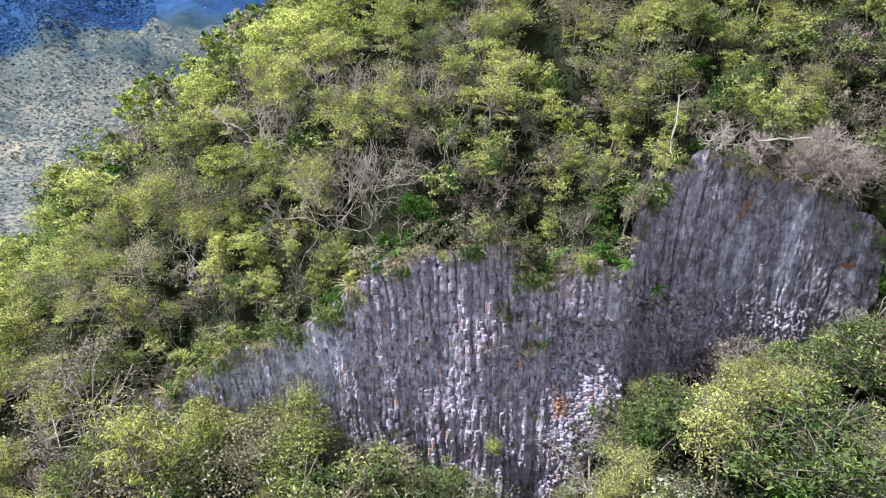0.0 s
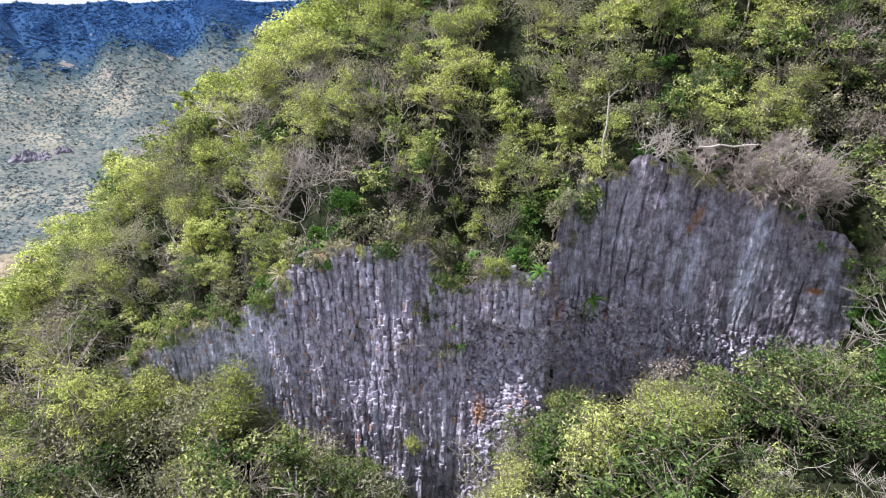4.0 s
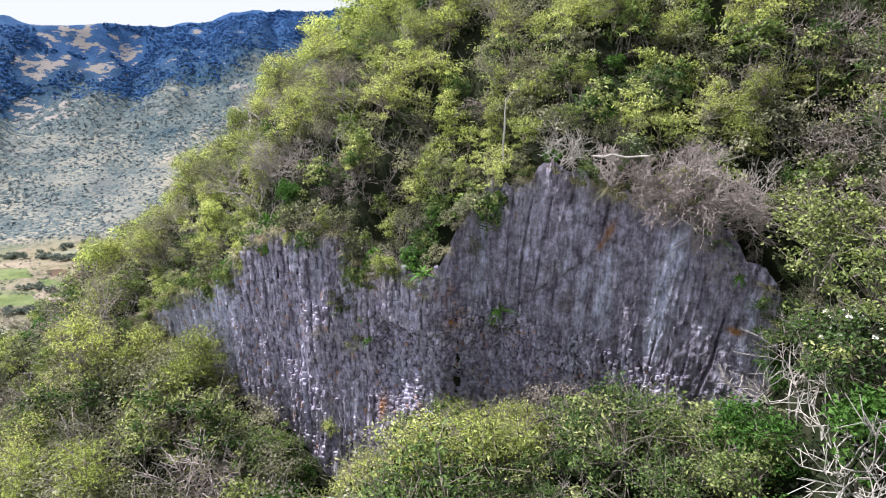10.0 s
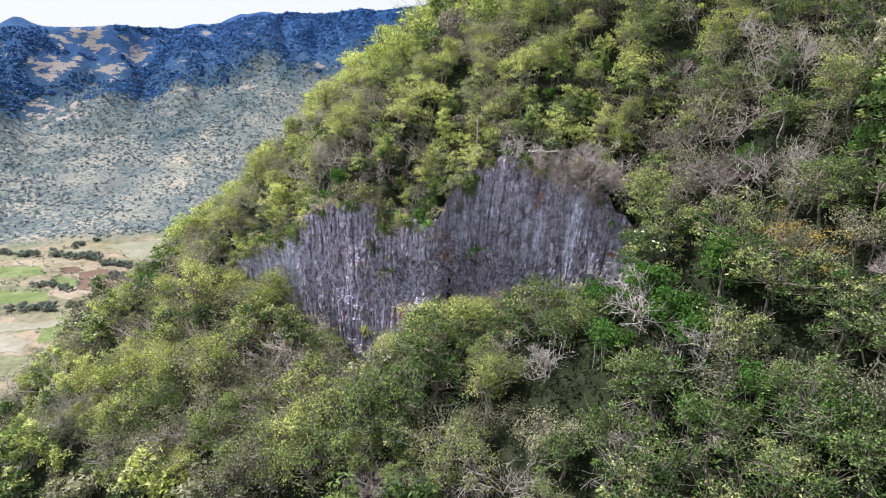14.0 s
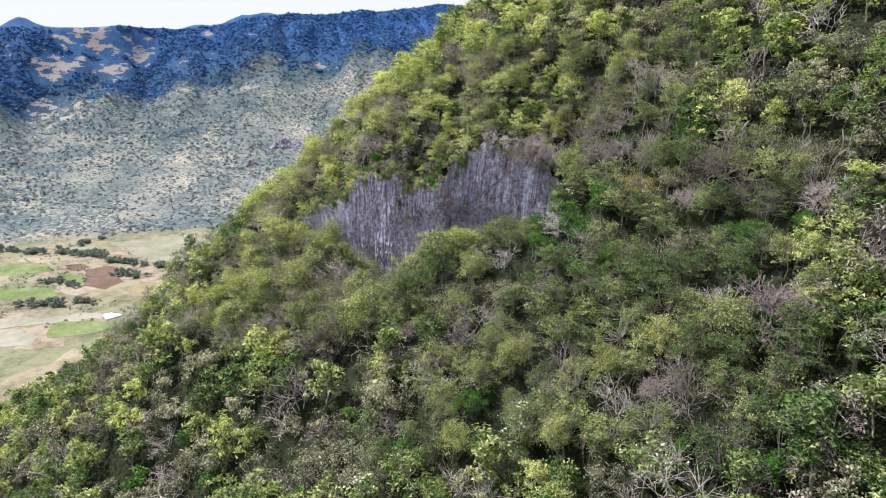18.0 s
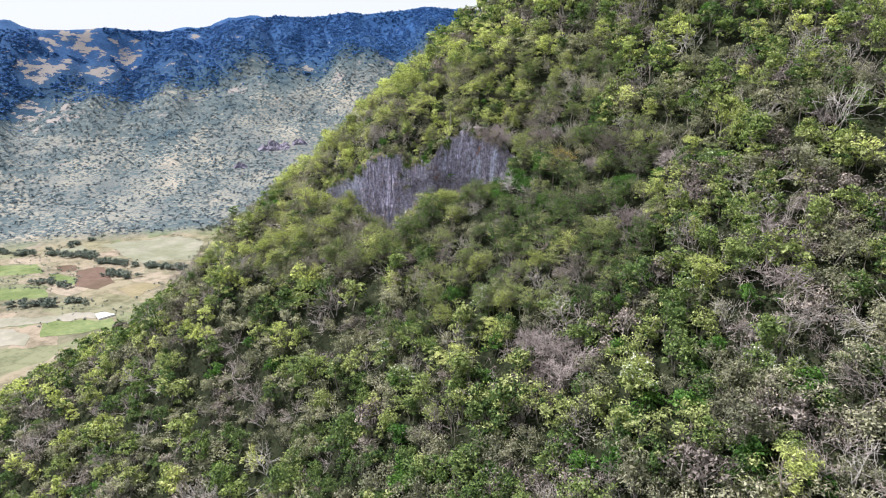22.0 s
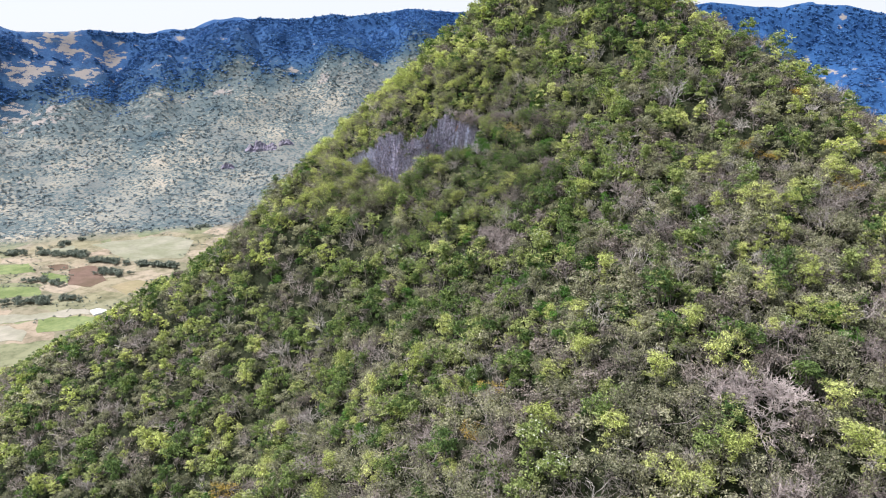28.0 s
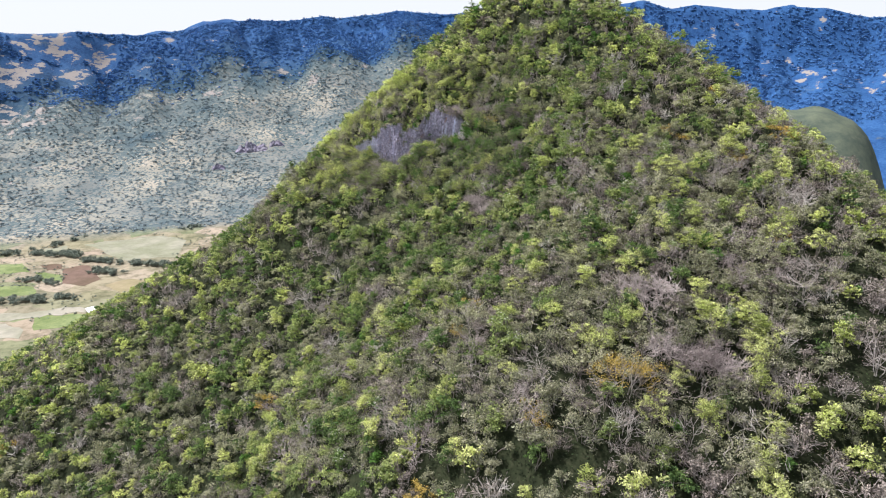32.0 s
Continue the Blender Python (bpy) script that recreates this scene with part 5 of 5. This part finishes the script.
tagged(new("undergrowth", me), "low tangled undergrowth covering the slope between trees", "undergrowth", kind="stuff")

# strap-leaved plants and dry grass on the ledges
STRAPS = [strap_tuft(np.random.default_rng(900 + s), 26, 1.05, 0.085) for s in range(3)]
STRAP_MESH = [mesh_np("strap_plant", v, f, [STRAP]) for v, f in STRAPS]
GRASSES = [strap_tuft(np.random.default_rng(920 + s), 60, 1.1, 0.03, 0.9) for s in range(3)]
GRASS_MESH = [mesh_np("grass_tuft", v, f, [STRAW]) for v, f in GRASSES]
for i, (x, z, s) in enumerate(((12.9, -13.2, 1.1), (12.4, -13.8, 0.8), (22.9, -7.7, 1.3), (23.5, -7.9, 1.0), (10.0, -10.7, 1.1), (9.2, -10.5, 0.9), (-3.4, -10.6, 1.2), (-2.6, -10.3, 0.9), (13.2, -14.4, 0.6), (5.6, -13.4, 0.7), (5.3, -14.6, 0.8), (5.8, -15.6, 0.7), (2.0, -16.0, 0.5), (-12.0, -16.2, 0.9), (6.4, -10.2, 1.0), (24.4, -9.4, 0.8))):
    ob = tagged(new("strap_plant", STRAP_MESH[i % 3]), "tuft of arching green strap leaves rooted in the rock", "plant", "strap-leaved plants on the rock")
    ob.matrix_basis = Matrix.LocRotScale((x, float(face_y(x, z)) - 0.12, z), Euler((0.55, 0, i * 1.7)), (s, s, s))
for i in range(70):
    x = float(rng.uniform(-18, 26))
    z = float(cliff_top(x)) + rng.uniform(-0.2, 0.5)
    s = rng.uniform(0.6, 1.3)
    ob = tagged(new("grass_tuft", GRASS_MESH[i % 3]), "tuft of long dry grass on the rock edge", "grass", "grass tufts on the rock edge")
    ob.matrix_basis = Matrix.LocRotScale((x, float(face_y(x, z)) - 0.05, z), Euler((0.5, 0, i * 2.1)), (s, s, s))


# ---- the valley ----
SLABS, EDGES = [], []


def flat_thing(name, corners, mat, label, category, group="", high=1.2):
    """A thin slab on the valley floor."""
    fine = []
    for i, (xa, ya) in enumerate(corners):
        xb, yb = corners[(i + 1) % len(corners)]
        n = max(2, int(math.hypot(xb - xa, yb - ya) / 14)) if high < 2 else 1
        for s in range(n):
            t = s / n
            g = 13 * float(vnoise(xa + (xb - xa) * t, ya + (yb - ya) * t, 30, 95)) if s else 0
            fine.append((xa + (xb - xa) * t + g, ya + (yb - ya) * t - g))
    corners = fine
    SLABS.append(name)
    if high < 2:
        high = 0.22 + 0.03 * len(SLABS)
    EDGES.append(corners)
    k = len(corners)
    cx, cy = sum(c[0] for c in corners) / k, sum(c[1] for c in corners) / k
    v = [(x - cx, y - cy, 0.0) for x, y in corners] + [(x - cx, y - cy, high) for x, y in corners]
    me = bpy.data.meshes.new(name)
    me.from_pydata(v, [], [list(range(k, 2 * k))] + [[i, (i + 1) % k, k + (i + 1) % k, k + i] for i in range(k)])
    me.materials.append(mat)
    me.update()
    ob = tagged(new(name, me), label, category, group)
    ob.location = (cx, cy, VALLEY - 0.2)
    return ob


F = "fields in the valley"
flat_thing("field", [(-1741, 992), (-1847, 1091), (-1786, 1183), (-1499, 1171), (-1375, 1028), (-1490, 936)], FIELD_STRAW, "large pale straw-coloured field", "field", F)
flat_thing("field", [(-2306, 937), (-2229, 1005), (-2069, 1125), (-1908, 1102), (-1747, 974), (-1860, 873), (-2039, 807)], FIELD_TAN, "tan fallow field beside the river trees", "field", F)
flat_thing("field", [(-2187, 1298), (-2127, 1374), (-1957, 1291), (-2015, 1211)], FIELD_OCHRE, "yellowish dry field at the foot of the slope", "field", F)
flat_thing("field", [(-1815, 910), (-1813, 983), (-1695, 905), (-1722, 865)], FIELD_STRAW, "small pale fallow field", "field", F)
flat_thing("field", [(-1802, 690), (-1707, 786), (-1608, 748), (-1716, 649)], FIELD_GREEN, "bright green irrigated field", "field", F)
flat_thing("field", [(-1594, 755), (-1499, 773), (-1449, 738), (-1523, 719)], FIELD_GREEN, "bright green strip of crops", "field", F)
flat_thing("field", [(-1616, 612), (-1478, 684), (-1416, 654), (-1520, 565)], FIELD_GREEN, "light green pasture", "field", F)
flat_thing("field", [(-1557, 807), (-1526, 858), (-1384, 802), (-1373, 749), (-1441, 733)], FIELD_RED, "reddish-brown ploughed field", "field", F)
flat_thing("field", [(-1641, 797), (-1601, 830), (-1559, 807), (-1579, 779)], FIELD_RED, "narrow ploughed strip beside the river trees", "field", F)
flat_thing("field", [(-1333, 775), (-1322, 830), (-1270, 852), (-1240, 754)], FIELD_OCHRE, "dry field with a reddish soil", "field", F)
flat_thing("field", [(-1276, 567), (-1174, 657), (-1110, 639), (-1204, 525)], FIELD_GREEN, "green pasture below the hill", "field", F)
flat_thing("plastic_sheet", [(-1219, 649), (-1213, 664), (-1180, 670), (-1187, 636)], WHITE_SHEET, "long white plastic-covered strip on a field", "greenhouse", high=4)
flat_thing("river_bar", [(-1393, 513), (-1309, 587), (-1224, 674), (-1193, 659), (-1265, 573), (-1344, 489)], TRACK, "pale dry river bed through pasture", "river bed")
flat_thing("sand_bank", [(-1362, 476), (-1294, 518), (-1226, 517), (-1187, 486), (-1276, 434)], TRACK, "pale bare sandy bank below the hill", "sand")
flat_thing("dirt_track", [(-1862, 1152), (-1784, 1149), (-1636, 1137), (-1619, 1123), (-1766, 1134), (-1851, 1140)], TRACK, "pale dirt track between the fields", "track")


def far_clump(seed, count, size):
    """A loose, flattened clump of foliage, one unit in radius: verts, triangles."""
    r = np.random.default_rng(seed)
    c = r.normal(0, 0.34, (4, 3)) * np.array([1, 1, 0.4]) + np.array([0, 0, 0.35])
    return leaves(r, c, np.full(4, 0.62), count // 4, size, size * 0.75, 0.9, True)


BUSHES = [far_clump(700 + s, 24, 0.72) for s in range(8)]
CROWNS = [(v * np.array([1, 1, 1.5]), f) for v, f in (far_clump(720 + s, 140, 0.34) for s in range(8))]


def far_wood(name, places, shapes, heads, label, category, mat=FAR_LEAF_HAZED):
    """Far trees or bushes, each of one or more leafy heads, joined."""
    out = []
    for x, y, z, s in places:
        for h in range(heads):
            v, f = shapes[int(rng.integers(8))]
            q = s * (rng.uniform(0.6, 1.0) if h else 1.0)
            a = rng.uniform(0, 6.28)
            c, d = math.cos(a) * q, math.sin(a) * q
            o = np.array([x, y, z]) + (rng.normal(0, 0.6 * s, 3) * np.array([1, 1, 0.15]) if h else 0)
            out.append((v @ np.array([[c, d, 0], [-d, c, 0], [0, 0, q]]) + o, f))
    v, f = gather(out)
    return tagged(new(name, mesh_np(name, v, f, [mat])), label, category, kind="stuff")


river = []
for a, b, n in (((-1845, 800), (-1754, 861), 16), ((-1769, 853), (-1604, 901), 30), ((-1573, 881), (-1454, 919), 22), ((-1434, 918), (-1325, 963), 22), ((-1463, 824), (-1365, 853), 14), ((-1972, 773), (-1845, 800), 14), ((-1794, 935), (-1818, 1042), 7), ((-1441, 585), (-1290, 693), 24), ((-1602, 1236), (-1596, 1327), 6), ((-1613, 677), (-1441, 733), 14)):
    for k in range(n):
        t = rng.uniform()
        river.append((a[0] + (b[0] - a[0]) * t + rng.normal(0, 9), a[1] + (b[1] - a[1]) * t + rng.normal(0, 9), VALLEY + 2, rng.uniform(5.0, 10.5)))
far_wood("riverside_wood", river, CROWNS, 3, "rows of rounded grey-green trees along the valley river", "trees", VALLEY_LEAF)
hedge = []
for ring in EDGES[:11]:
    for i, (xa, ya) in enumerate(ring):
        xb, yb = ring[(i + 1) % len(ring)]
        for k in range(3):
            t = rng.uniform()
            if vnoise(xa, ya, 90, 97) > -0.05 and rng.random() < 0.4:
                hedge.append((xa + (xb - xa) * t + rng.normal(0, 6), ya + (yb - ya) * t + rng.normal(0, 6), VALLEY + 0.6, rng.uniform(1.2, 4.2)))


def in_a_field(x, y):
    for ring in EDGES[:11]:
        inside = False
        for i, (xa, ya) in enumerate(ring):
            xb, yb = ring[i - 1]
            if (ya > y) != (yb > y) and x < (xb - xa) * (y - ya) / (yb - ya) + xa:
                inside = not inside
        if inside:
            return True
    return False


hx, hy = rng.uniform(-2400, -850, 9000), rng.uniform(250, 1600, 9000)
hr, haz = bearing(hx, hy)
for x, y, q in zip(hx, hy, (vnoise(hx, hy, 130, 99) > 0.12) & (hr < 2150) & (far_land(hx, hy) < VALLEY + 3)):
    if q and not in_a_field(x, y):
        hedge.append((x, y, VALLEY + 0.4, rng.uniform(1.0, 3.4)))
far_wood("hedge_bushes", hedge[:2600], BUSHES, 1, "dark bushes along field edges on the valley floor", "bushes", VALLEY_LEAF)
rr = np.sqrt(rng.uniform(1950 ** 2, 3850 ** 2, 48000))
aa = np.radians(rng.uniform(14, 70, 48000))
sx, sy = 100 - rr * np.sin(aa), -120 + rr * np.cos(aa)
dens = vnoise(sx, sy, 260, 81, 4)
sz = ground_z(sx, sy)
keep = (rng.uniform(-0.75, 0.55, 48000) < dens + 0.5 * pine_share(sx, sy)) & (sz > VALLEY + 4) & (pine_share(sx, sy) < 0.6)
scrub = [(x, y, z, 2.6 + 5.6 * rng.uniform() ** 1.6) for x, y, z in list(zip(sx[keep], sy[keep], sz[keep]))[:16000]]
far_wood("valley_scrub", [(x, y, z - 0.2 * s, s) for x, y, z, s in scrub], BUSHES, 1, "scattered bushes on the dry valley slope, painted bluish for haze", "bushes")

rr = np.sqrt(rng.uniform(3450 ** 2, 4245 ** 2, 30000))
aa = np.radians(np.where(rng.uniform(size=30000) < 0.76, rng.uniform(24, 67, 30000), rng.uniform(-9, 12, 30000)))
sx, sy = 100 - rr * np.sin(aa), -120 + rr * np.cos(aa)
sz = ground_z(sx, sy)
keep = (pine_share(sx, sy) > rng.uniform(0.3, 1.0, 30000)) & (open_land(sx, sy) < 0.0) & (vnoise(sx, sy, 170, 83, 3) > rng.uniform(-0.9, 0.4, 30000))
pines = [(x, y, z, rng.uniform(5.0, 10.5)) for x, y, z in list(zip(sx[keep], sy[keep], sz[keep]))[:14000]]
far_wood("mountain_pines", [(x, y, z, s) for x, y, z, s in pines], BUSHES, 1, "dense pine woods on the far mountains, painted blue for haze", "trees", FAR_PINE_HAZED)


# ---- a far rock outcrop on the slope across the valley ----
def outcrop(x0, y0, wide, high, seed, label):
    """A broken cliff band set into the far slope, facing the path."""
    n1, n2 = 60, 12
    u, v = np.meshgrid(np.linspace(-0.5, 0.5, n1), np.linspace(0, 1, n2))
    ux, uy = 0.72, 0.69
    prof = np.clip(1 - (2 * u) ** 2, 0.05, 1) ** 0.5 * (0.75 + 0.35 * vnoise(u * 900, u * 0, 90, seed))
    bx, by = x0 + u * wide * ux, y0 + u * wide * uy
    back = v * high * 0.5 + 9 * vnoise(u * wide, v * high, 16, seed + 3) - 6
    px, py = bx - back * 0.69, by + back * 0.72
    pz = ground_z(bx, by) - 4 + v * high * prof
    ii = np.arange(n1 * n2).reshape(n2, n1)
    q = np.stack([ii[:-1, :-1], ii[:-1, 1:], ii[1:, 1:], ii[1:, :-1]], -1).reshape(-1, 4)
    root = np.array([x0, y0, float(ground_z(x0, y0))])
    ob = tagged(new("rock_outcrop", mesh_np("rock_outcrop", np.stack([px, py, pz], -1).reshape(-1, 3) - root, q, [FAR_ROCK])), label, "rock", "far rock outcrops")
    ob.location = root


outcrop(-1977, 1967, 150, 60, 3, "pale lavender rock outcrop on the far dry slope")
outcrop(-1914, 2066, 70, 36, 9, "small reddish rock outcrop on the far dry slope")
outcrop(-1971, 1765, 60, 34, 15, "small pale rock outcrop on the far dry slope")

# a pale bare trunk standing in the bank above the rock
tw, _pts = bent(np.random.default_rng(41), (0, 0, -0.6), (0.1, -0.1, 2.6), 0.06, 0.035, 4, 0.02, 5)
tw2, _pts2 = bent(np.random.default_rng(42), (0.1, -0.1, 2.5), (1.0, -0.3, 3.3), 0.03, 0.012, 3, 0.06, 4)
tv, tf = gather(tw)
stump = tagged(new("snag", mesh_np("snag", tv, tf, [BARK_PALE], True)), "slim bleached dead trunk standing above the rock", "dead wood")
stump.location = (12.9, 35.4, -4.4)
tv, tf = gather(tw2)
child("branch", mesh_np("dead_branch", tv, tf, [BARK_PALE], True), stump)
tw, _pts = bent(np.random.default_rng(43), (0, 0, 0), (2.7, -0.5, 0.25), 0.06, 0.04, 5, 0.03, 5)
tv, tf = gather(tw)
log = tagged(new("fallen_log", mesh_np("fallen_log", tv, tf, [BARK_PALE], True)), "bleached fallen trunk caught on the rock edge", "dead wood")
log.location = (17.6, 35.2, -4.3)
